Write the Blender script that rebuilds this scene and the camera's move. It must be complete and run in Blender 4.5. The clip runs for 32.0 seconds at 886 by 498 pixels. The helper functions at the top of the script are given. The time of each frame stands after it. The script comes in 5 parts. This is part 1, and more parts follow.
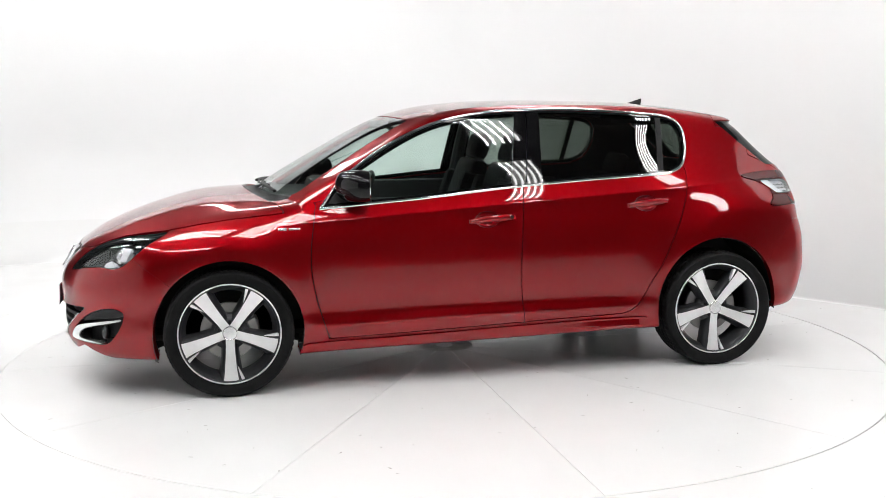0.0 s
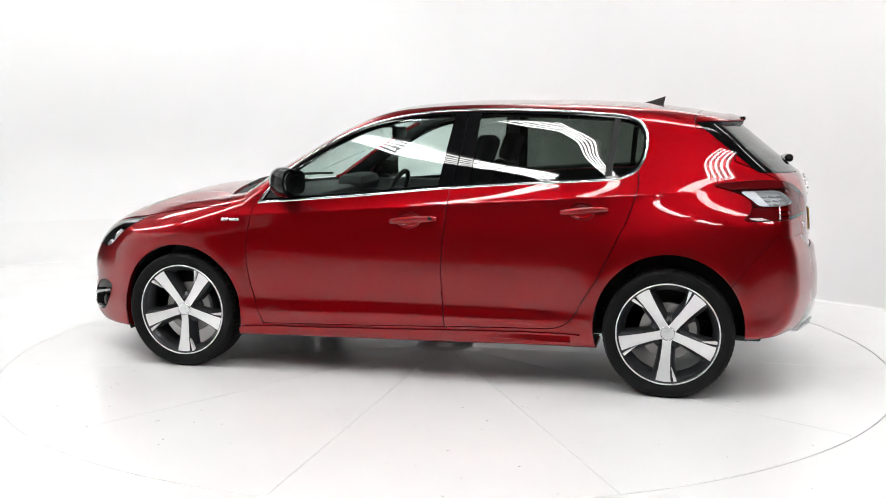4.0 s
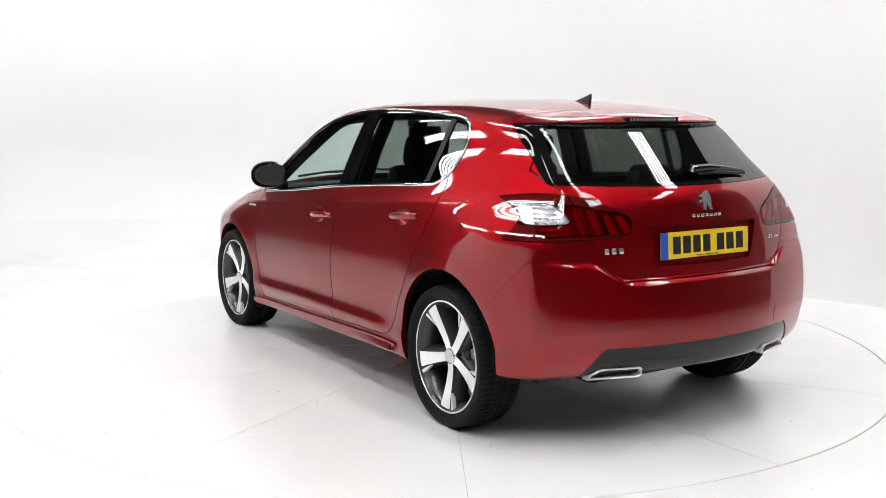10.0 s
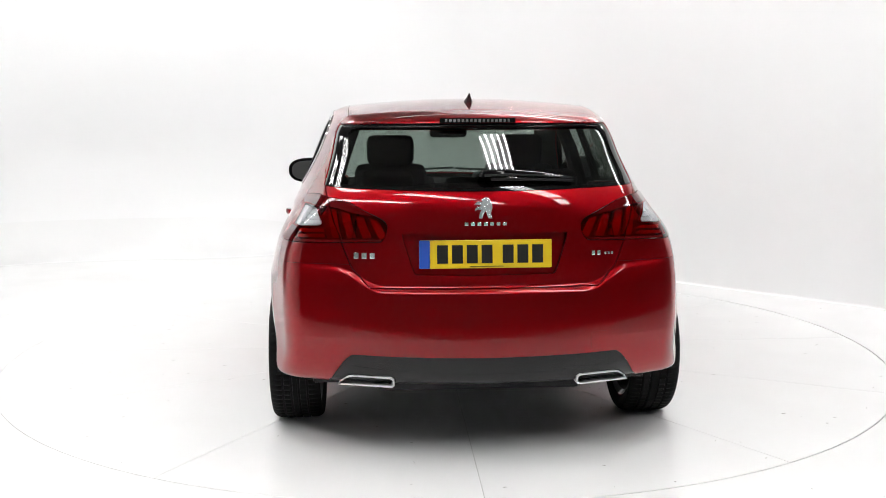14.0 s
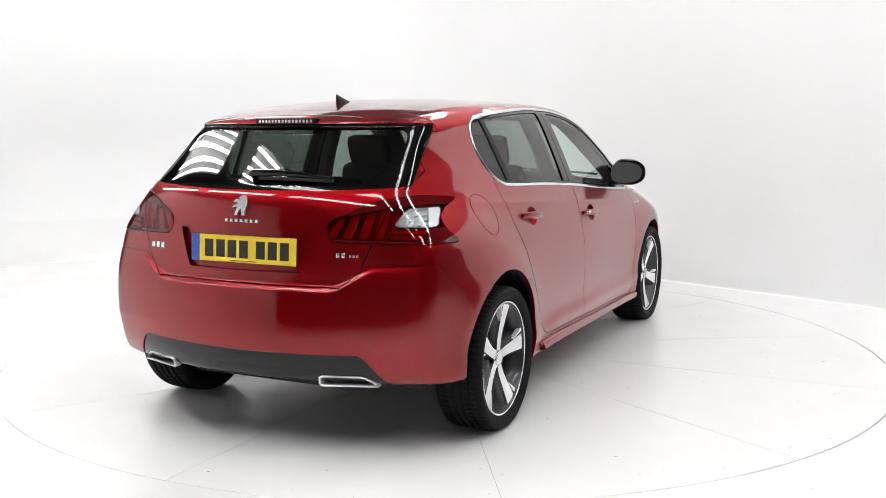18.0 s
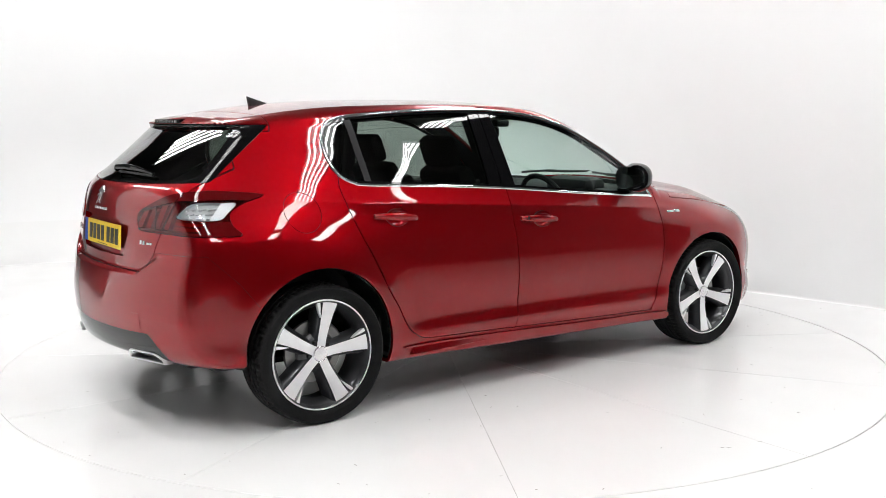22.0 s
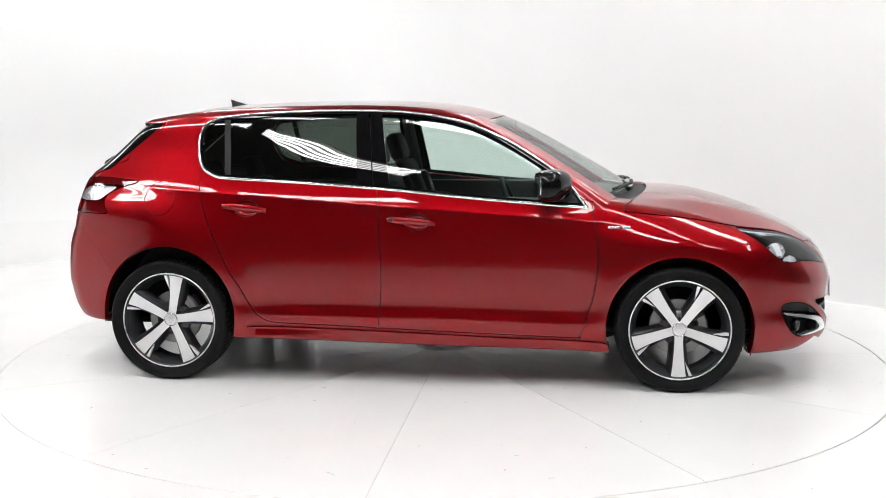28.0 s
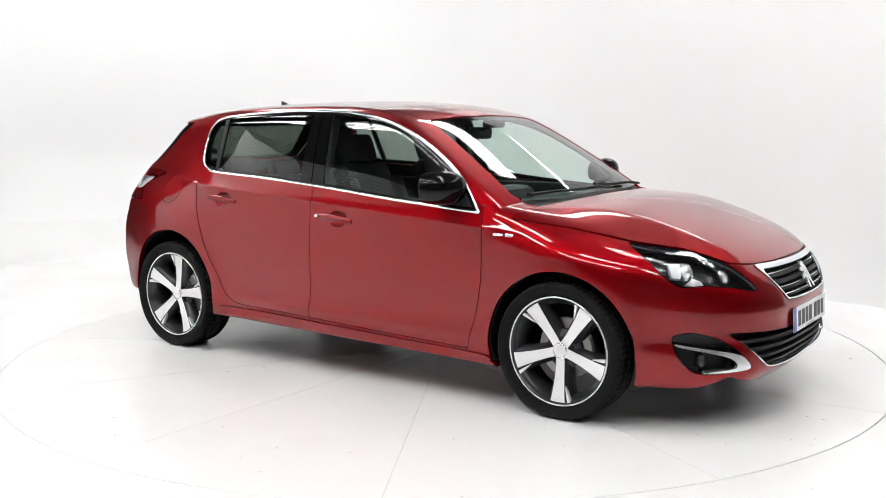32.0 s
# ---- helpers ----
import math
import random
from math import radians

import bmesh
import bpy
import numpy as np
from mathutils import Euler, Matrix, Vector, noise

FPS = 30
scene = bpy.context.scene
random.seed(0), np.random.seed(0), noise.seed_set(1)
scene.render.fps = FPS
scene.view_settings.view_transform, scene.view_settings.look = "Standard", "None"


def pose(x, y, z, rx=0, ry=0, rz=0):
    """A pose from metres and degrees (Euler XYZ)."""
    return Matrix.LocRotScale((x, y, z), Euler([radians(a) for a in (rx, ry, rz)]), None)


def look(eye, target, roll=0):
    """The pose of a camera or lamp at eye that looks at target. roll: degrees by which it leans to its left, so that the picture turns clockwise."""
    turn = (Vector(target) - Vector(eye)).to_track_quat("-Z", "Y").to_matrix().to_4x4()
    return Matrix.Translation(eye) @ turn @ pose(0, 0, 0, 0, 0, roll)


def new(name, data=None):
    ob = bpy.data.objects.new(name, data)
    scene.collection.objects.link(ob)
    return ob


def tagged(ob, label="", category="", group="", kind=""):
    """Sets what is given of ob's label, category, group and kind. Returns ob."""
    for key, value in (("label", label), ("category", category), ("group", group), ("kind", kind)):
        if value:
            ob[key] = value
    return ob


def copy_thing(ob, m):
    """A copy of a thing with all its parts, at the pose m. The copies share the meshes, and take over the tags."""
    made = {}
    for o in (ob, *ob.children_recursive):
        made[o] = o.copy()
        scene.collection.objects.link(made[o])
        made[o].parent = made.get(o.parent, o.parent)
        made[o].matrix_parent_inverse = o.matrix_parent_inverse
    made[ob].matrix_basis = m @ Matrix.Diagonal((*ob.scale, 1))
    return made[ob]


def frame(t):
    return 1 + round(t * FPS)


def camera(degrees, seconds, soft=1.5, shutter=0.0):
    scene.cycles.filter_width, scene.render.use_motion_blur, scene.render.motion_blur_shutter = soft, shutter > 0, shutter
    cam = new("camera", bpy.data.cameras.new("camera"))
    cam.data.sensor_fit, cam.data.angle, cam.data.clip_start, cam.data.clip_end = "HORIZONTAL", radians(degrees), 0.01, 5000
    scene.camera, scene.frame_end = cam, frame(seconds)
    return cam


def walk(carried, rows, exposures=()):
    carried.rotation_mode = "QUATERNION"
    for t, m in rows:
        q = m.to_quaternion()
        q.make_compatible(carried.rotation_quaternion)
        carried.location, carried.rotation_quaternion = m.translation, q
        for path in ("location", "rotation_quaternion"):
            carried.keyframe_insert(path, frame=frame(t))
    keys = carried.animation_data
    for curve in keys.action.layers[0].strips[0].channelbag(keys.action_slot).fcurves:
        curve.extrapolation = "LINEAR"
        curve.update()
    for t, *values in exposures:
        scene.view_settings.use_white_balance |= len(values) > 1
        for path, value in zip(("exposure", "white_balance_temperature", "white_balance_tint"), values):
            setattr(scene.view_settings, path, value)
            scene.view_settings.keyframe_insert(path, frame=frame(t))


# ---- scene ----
# ---------------------------------------------------------------- camera
EYE_AT = Vector((0.0, -5.848, 1.361))
YAW, PITCH = radians(0.065), radians(-7.598)
AHEAD = Vector((-math.sin(YAW) * math.cos(PITCH), math.cos(YAW) * math.cos(PITCH), math.sin(PITCH)))
EYE = look(EYE_AT, EYE_AT + AHEAD, -0.264)
cam = camera(48.212, 32.0, soft=0.8)
walk(cam, [(0, EYE), (32, EYE)], exposures=[(0, 0.0), (32, 0.0)])
# turn of the table in degrees at t seconds, and the spot of the car over its axis
TURN_0, TURN_RATE = 193.446, -7.1506
AXIS_X, AXIS_Y = 0.033, 0.0445

# ---------------------------------------------------------------- world and light
world = bpy.data.worlds.new("studio_world")
scene.world = world
world.use_nodes = True
world.node_tree.nodes["Background"].inputs[0].default_value = (0.9, 0.95, 1.0, 1)
world.node_tree.nodes["Background"].inputs[1].default_value = 0.05
TUBE_POWER = 31.0


# ---------------------------------------------------------------- materials
def material(name, base, rough=0.5, metal=0.0, coat=0.0, emit=0.0, noise_scale=0.0, noise_amount=0.0, bump=0.0, bump_scale=200.0, **more):
    m = bpy.data.materials.new(name)
    m.use_nodes = True
    nt = m.node_tree
    b = nt.nodes["Principled BSDF"]
    b.inputs["Base Color"].default_value = (*base, 1)
    b.inputs["Roughness"].default_value = rough
    b.inputs["Metallic"].default_value = metal
    b.inputs["Coat Weight"].default_value = coat
    b.inputs["Coat Roughness"].default_value = more.get("coat_rough", 0.02)
    b.inputs["Coat IOR"].default_value = more.get("coat_ior", 1.5)
    b.inputs["IOR"].default_value = more.get("ior", 1.5)
    b.inputs["Specular IOR Level"].default_value = more.get("spec", 0.5)
    if emit:
        b.inputs["Emission Color"].default_value = (*more.get("glow", base), 1)
        b.inputs["Emission Strength"].default_value = emit
    tc = nt.nodes.new("ShaderNodeTexCoord")
    if noise_amount:
        n = nt.nodes.new("ShaderNodeTexNoise")
        n.inputs["Scale"].default_value = noise_scale
        n.inputs["Detail"].default_value = 6
        nt.links.new(tc.outputs["Object"], n.inputs["Vector"])
        mix = nt.nodes.new("ShaderNodeMixRGB")
        mix.blend_type = "MULTIPLY"
        mix.inputs[0].default_value = 1
        mix.inputs[1].default_value = (*base, 1)
        ramp = nt.nodes.new("ShaderNodeMapRange")
        ramp.inputs["To Min"].default_value = 1 - noise_amount
        ramp.inputs["To Max"].default_value = 1 + noise_amount
        nt.links.new(n.outputs["Fac"], ramp.inputs["Value"])
        nt.links.new(ramp.outputs["Result"], mix.inputs[2])
        nt.links.new(mix.outputs[0], b.inputs["Base Color"])
        rr = nt.nodes.new("ShaderNodeMapRange")
        rr.inputs["To Min"].default_value = rough * 0.8
        rr.inputs["To Max"].default_value = min(1, rough * 1.2)
        nt.links.new(n.outputs["Fac"], rr.inputs["Value"])
        nt.links.new(rr.outputs["Result"], b.inputs["Roughness"])
    if bump:
        n2 = nt.nodes.new("ShaderNodeTexNoise")
        n2.inputs["Scale"].default_value = bump_scale
        n2.inputs["Detail"].default_value = 4
        nt.links.new(tc.outputs["Object"], n2.inputs["Vector"])
        bp = nt.nodes.new("ShaderNodeBump")
        bp.inputs["Strength"].default_value = bump
        bp.inputs["Distance"].default_value = 0.002
        nt.links.new(n2.outputs["Fac"], bp.inputs["Height"])
        nt.links.new(bp.outputs["Normal"], b.inputs["Normal"])
    return m


def glass_material(name, tint, gloss_ior=1.5, rough=0.0):
    """Thin sheet glass: tinted see-through with a mirror coat that follows Fresnel."""
    m = bpy.data.materials.new(name)
    m.use_nodes = True
    nt = m.node_tree
    nt.nodes.remove(nt.nodes["Principled BSDF"])
    out = nt.nodes["Material Output"]
    t = nt.nodes.new("ShaderNodeBsdfTransparent")
    t.inputs[0].default_value = (*tint, 1)
    g = nt.nodes.new("ShaderNodeBsdfGlossy")
    g.inputs["Roughness"].default_value = rough
    lw = nt.nodes.new("ShaderNodeLayerWeight")
    lw.inputs["Blend"].default_value = 0.5
    pw = nt.nodes.new("ShaderNodeMath")
    pw.operation = "POWER"
    pw.inputs[1].default_value = 5.0
    fr = nt.nodes.new("ShaderNodeMath")
    fr.operation = "MULTIPLY_ADD"
    f0 = ((gloss_ior - 1) / (gloss_ior + 1)) ** 2 * 1.7
    fr.inputs[1].default_value = 1 - f0
    fr.inputs[2].default_value = f0
    mx = nt.nodes.new("ShaderNodeMixShader")
    nt.links.new(lw.outputs["Facing"], pw.inputs[0])
    nt.links.new(pw.outputs[0], fr.inputs[0])
    nt.links.new(fr.outputs[0], mx.inputs[0])
    nt.links.new(t.outputs[0], mx.inputs[1])
    nt.links.new(g.outputs[0], mx.inputs[2])
    nt.links.new(mx.outputs[0], out.inputs["Surface"])
    return m


PAINT = material("red_metallic_paint", (0.262, 0.0012, 0.0042), 0.37, 0.84, 1.0, spec=0.0, coat_ior=1.5, noise_scale=1400, noise_amount=0.05, coat_rough=0.006)
GLOSS_BLACK = material("gloss_black_plastic", (0.004, 0.004, 0.0045), 0.12, 0, 1.0, spec=0.0, coat_ior=1.38, noise_scale=30, noise_amount=0.2)
VALANCE = material("gloss_black_valance", (0.003, 0.003, 0.0034), 0.14, 0, 0.9, spec=0.1, coat_ior=1.4, noise_scale=30, noise_amount=0.2)
BLACK = material("black_plastic", (0.010, 0.010, 0.011), 0.55, spec=0.3, noise_scale=60, noise_amount=0.25, bump=0.15, bump_scale=900)
DARK = material("dark_cavity", (0.006, 0.006, 0.006), 0.8, noise_scale=20, noise_amount=0.2)
CHROME = material("chrome", (0.78, 0.79, 0.8), 0.07, 1.0, noise_scale=12, noise_amount=0.04)
SATIN = material("satin_chrome", (0.78, 0.785, 0.79), 0.21, 0.85, noise_scale=15, noise_amount=0.05)
MACHINED = material("machined_alloy", (0.90, 0.90, 0.90), 0.36, 0.35, 0.4, noise_scale=40, noise_amount=0.05)
ALLOY_DARK = material("anthracite_alloy", (0.045, 0.046, 0.05), 0.35, 0.6, 0.5, noise_scale=40, noise_amount=0.15)
RUBBER = material("tyre_rubber", (0.0045, 0.0045, 0.0048), 0.75, spec=0.22, noise_scale=35, noise_amount=0.3, bump=0.3, bump_scale=500)
STEEL = material("brake_steel", (0.26, 0.255, 0.25), 0.38, 1.0, noise_scale=30, noise_amount=0.15)
CLEAR = glass_material("clear_glass", (0.80, 0.90, 0.86))
TINTED = glass_material("privacy_glass", (0.25, 0.285, 0.26))
HEAD_GLASS = glass_material("lens_plastic", (0.93, 0.94, 0.95), 1.45)
RED_GLASS = glass_material("red_lens_plastic", (0.74, 0.035, 0.04), 1.5)
SMOKED = material("smoked_red_lens", (0.085, 0.002, 0.003), 0.15, 0, 1.0, spec=0.0, noise_scale=40, noise_amount=0.1)
WHITE_PAINT = material("white_painted_floor", (0.85, 0.85, 0.85), 0.21, noise_scale=2.2, noise_amount=0.025, bump=0.05, bump_scale=30)
WALL_PAINT = material("white_painted_wall", (0.83, 0.83, 0.835), 0.34, noise_scale=1.4, noise_amount=0.02, bump=0.1, bump_scale=60)
JOINT = material("filled_joint", (0.50, 0.49, 0.48), 0.8, noise_scale=9, noise_amount=0.7)
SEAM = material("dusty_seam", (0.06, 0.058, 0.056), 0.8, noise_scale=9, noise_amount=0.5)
RED_PLASTIC = material("red_lamp_plastic", (0.30, 0.005, 0.007), 0.2, 0, 0.6, noise_scale=40, noise_amount=0.1)
DARK_RED = material("dark_red_lamp_plastic", (0.15, 0.005, 0.006), 0.20, 0, 0.6, noise_scale=40, noise_amount=0.1)
WHITE_PLASTIC = material("white_lamp_plastic", (0.85, 0.86, 0.88), 0.2, 0, 0.5, noise_scale=40, noise_amount=0.03)
YELLOW = material("yellow_plate", (0.80, 0.55, 0.015), 0.38, 0, 0.3, noise_scale=20, noise_amount=0.04)
PLATE_WHITE = material("white_plate", (0.80, 0.80, 0.80), 0.38, 0, 0.3, noise_scale=20, noise_amount=0.03)
BLUE = material("blue_plate_band", (0.02, 0.08, 0.42), 0.38, 0, 0.3, noise_scale=20, noise_amount=0.05)
INK = material("black_ink", (0.01, 0.01, 0.01), 0.4, noise_scale=50, noise_amount=0.1)
LAMP_SILVER = material("silvered_lamp_bowl", (0.55, 0.56, 0.57), 0.50, 0.25, noise_scale=40, noise_amount=0.1)
MIRROR = material("mirror_glass", (0.85, 0.87, 0.87), 0.02, 1.0)
DUST = material("grey_scuff", (0.34, 0.33, 0.31), 0.9, noise_scale=60, noise_amount=0.5)
SEAT = material("black_seat_cloth", (0.014, 0.014, 0.016), 0.85, noise_scale=90, noise_amount=0.3, bump=0.4, bump_scale=700)
TRIM = material("dark_grey_trim", (0.02, 0.02, 0.022), 0.6, noise_scale=60, noise_amount=0.2, bump=0.2, bump_scale=600)
LAMP_HOUSING = material("dark_lamp_housing", (0.016, 0.016, 0.018), 0.21, 0, 0.3, noise_scale=30, noise_amount=0.2)
HALL = material("grey_hall_cladding", (0.20, 0.198, 0.195), 0.7, noise_scale=1.2, noise_amount=0.4)


# ---------------------------------------------------------------- helpers for meshes
def curve(*pts):
    """A natural cubic spline through (x, y) pairs, straight beyond its ends."""
    xs, ys = np.array(pts, float).T
    order = np.argsort(xs)
    xs, ys = xs[order], ys[order]
    n, h = len(xs), np.diff(xs)
    a = np.zeros((n, n))
    r = np.zeros(n)
    a[0, 0] = a[-1, -1] = 1
    for i in range(1, n - 1):
        a[i, i - 1], a[i, i], a[i, i + 1] = h[i - 1], 2 * (h[i - 1] + h[i]), h[i]
        r[i] = 6 * ((ys[i + 1] - ys[i]) / h[i] - (ys[i] - ys[i - 1]) / h[i - 1])
    m = np.linalg.solve(a, r)

    def f(x):
        x = np.asarray(x, float)
        i = np.clip(np.searchsorted(xs, x) - 1, 0, n - 2)
        hi, t0, t1 = h[i], xs[i + 1] - np.clip(x, xs[0], xs[-1]), np.clip(x, xs[0], xs[-1]) - xs[i]
        v = (m[i] * t0**3 + m[i + 1] * t1**3) / (6 * hi) + (ys[i] / hi - m[i] * hi / 6) * t0 + (ys[i + 1] / hi - m[i + 1] * hi / 6) * t1
        s0 = (ys[1] - ys[0]) / h[0] - h[0] * m[1] / 6
        s1 = (ys[-1] - ys[-2]) / h[-1] + h[-1] * m[-2] / 6
        return v + s0 * np.minimum(x - xs[0], 0) + s1 * np.maximum(x - xs[-1], 0)

    return f


def line(*pts):
    xs, ys = np.array(sorted(pts), float).T
    return lambda x: np.interp(x, xs, ys)


def step(a, b, x):
    t = np.clip((x - a) / (b - a), 0, 1)
    return t * t * (3 - 2 * t)


def smax(a, b, k):
    h = np.maximum(k - np.abs(a - b), 0) / k
    return np.maximum(a, b) + h * h * k * 0.25


def outline(pts, smooth=5):
    """A closed outline in a plane, rounded through its corners; returns a signed distance, negative inside."""
    p = np.array(pts, float)
    if smooth > 1:
        q = []
        for i in range(len(p)):
            p0, p1, p2, p3 = p[i - 1], p[i], p[(i + 1) % len(p)], p[(i + 2) % len(p)]
            for s in range(smooth):
                t = s / smooth
                q.append(0.5 * (2 * p1 + (p2 - p0) * t + (2 * p0 - 5 * p1 + 4 * p2 - p3) * t * t + (3 * p1 - p0 - 3 * p2 + p3) * t**3))
        p = np.array(q)
    nxt = np.roll(p, -1, 0)

    def f(u, v):
        best = np.full(u.shape, 1e9)
        inside = np.zeros(u.shape, bool)
        for (ax, ay), (bx, by) in zip(p, nxt):
            dx, dy = bx - ax, by - ay
            t = np.clip(((u - ax) * dx + (v - ay) * dy) / (dx * dx + dy * dy + 1e-12), 0, 1)
            best = np.minimum(best, (u - ax - t * dx) ** 2 + (v - ay - t * dy) ** 2)
            cross = (ay > v) != (by > v)
            inside ^= cross & (u < dx * (v - ay) / (dy if abs(dy) > 1e-12 else 1e-12) + ax)
        return np.sqrt(best) * np.where(inside, -1, 1)

    return f


def part(name, bm, mat, parent=None, label="", smooth=True, at=None):
    """Links a bmesh as one mesh object under a thing or a part."""
    me = bpy.data.meshes.new(name)
    bmesh.ops.recalc_face_normals(bm, faces=bm.faces)
    bm.to_mesh(me)
    bm.free()
    for m in mat if isinstance(mat, (list, tuple)) else [mat]:
        me.materials.append(m)
    if smooth:
        me.polygons.foreach_set("use_smooth", np.ones(len(me.polygons), bool))
        me.set_sharp_from_angle(angle=radians(35))
    ob = new(name, me)
    if parent:
        ob.parent = parent
    if at is not None:
        ob.matrix_local = at
    if label:
        tagged(ob, label)
    return ob


def arrays(name, v, faces, mat, parent=None, normals=None, label=""):
    """A mesh object from arrays of places, triangles and, if given, normals."""
    me = bpy.data.meshes.new(name)
    me.vertices.add(len(v))
    me.vertices.foreach_set("co", np.ascontiguousarray(v, np.float32).ravel())
    me.loops.add(faces.size)
    me.loops.foreach_set("vertex_index", np.ascontiguousarray(faces, np.int32).ravel())
    me.polygons.add(len(faces))
    me.polygons.foreach_set("loop_start", np.arange(0, faces.size, faces.shape[1], dtype=np.int32))
    me.polygons.foreach_set("use_smooth", np.ones(len(faces), bool))
    me.materials.append(mat)
    me.update(calc_edges=True)
    if normals is not None:
        me.normals_split_custom_set_from_vertices(normals.tolist())
    ob = new(name, me)
    if parent:
        ob.parent = parent
    if label:
        tagged(ob, label)
    return ob


def box(bm, lo, hi, bevel=0.0, m=None):
    c = [(a + b) / 2 for a, b in zip(lo, hi)]
    s = [b - a for a, b in zip(lo, hi)]
    mat = Matrix.Translation(c) @ Matrix.Diagonal((*s, 1))
    made = bmesh.ops.create_cube(bm, size=1, matrix=(m @ mat) if m else mat)["verts"]
    if bevel:
        edges = list({e for v in made for e in v.link_edges})
        bmesh.ops.bevel(bm, geom=edges, offset=bevel, segments=2, affect="EDGES", profile=0.5)
    return made


def revolve(bm, profile, n, axis="y", r_of=None, closed=False):
    """Turns a profile of (radius, along) pairs round an axis."""
    rings = []
    for i in range(n):
        a = 2 * math.pi * i / n
        ring = []
        for j, (r, y) in enumerate(profile):
            rr = r_of(r, j, i) if r_of else r
            ring.append(bm.verts.new((rr * math.cos(a), y, rr * math.sin(a)) if axis == "y" else (rr * math.cos(a), rr * math.sin(a), y)))
        rings.append(ring)
    m = len(profile)
    for i in range(n):
        p, q = rings[i], rings[(i + 1) % n]
        for j in range(m if closed else m - 1):
            k = (j + 1) % m
            bm.faces.new((p[j], p[k], q[k], q[j]))
    return rings


def tube(bm, pts, r, n=8, closed=False, flat=1.0):
    """A round bar along points."""
    pts = [Vector(p) for p in pts]
    rings = []
    for i, p in enumerate(pts):
        a = pts[i - 1] if (i or closed) else p
        b = pts[(i + 1) % len(pts)] if (i < len(pts) - 1 or closed) else p
        d = (b - a).normalized()
        side = d.cross(Vector((0, 0, 1)))
        if side.length < 1e-3:
            side = d.cross(Vector((1, 0, 0)))
        side.normalize()
        up = side.cross(d)
        rad = r[i] if isinstance(r, (list, tuple)) else r
        rings.append([bm.verts.new(p + rad * (math.cos(2 * math.pi * k / n) * side + flat * math.sin(2 * math.pi * k / n) * up)) for k in range(n)])
    for i in range(len(rings) if closed else len(rings) - 1):
        p, q = rings[i], rings[(i + 1) % len(rings)]
        for k in range(n):
            bm.faces.new((p[k], p[(k + 1) % n], q[(k + 1) % n], q[k]))
    if not closed:
        bm.faces.new(rings[0])
        bm.faces.new(rings[-1][::-1])


def plate(bm, pts, depth, frame_of):
    """A flat outline given thickness; frame_of(u, v, w) places it."""
    top = [bm.verts.new(frame_of(u, v, depth)) for u, v in pts]
    low = [bm.verts.new(frame_of(u, v, 0)) for u, v in pts]
    n = len(pts)
    bm.faces.new(top)
    bm.faces.new(low[::-1])
    for i in range(n):
        bm.faces.new((top[i], low[i], low[(i + 1) % n], top[(i + 1) % n]))


# ---------------------------------------------------------------- studio
RING = 2.488


FLOOR_EDGE = 5.9


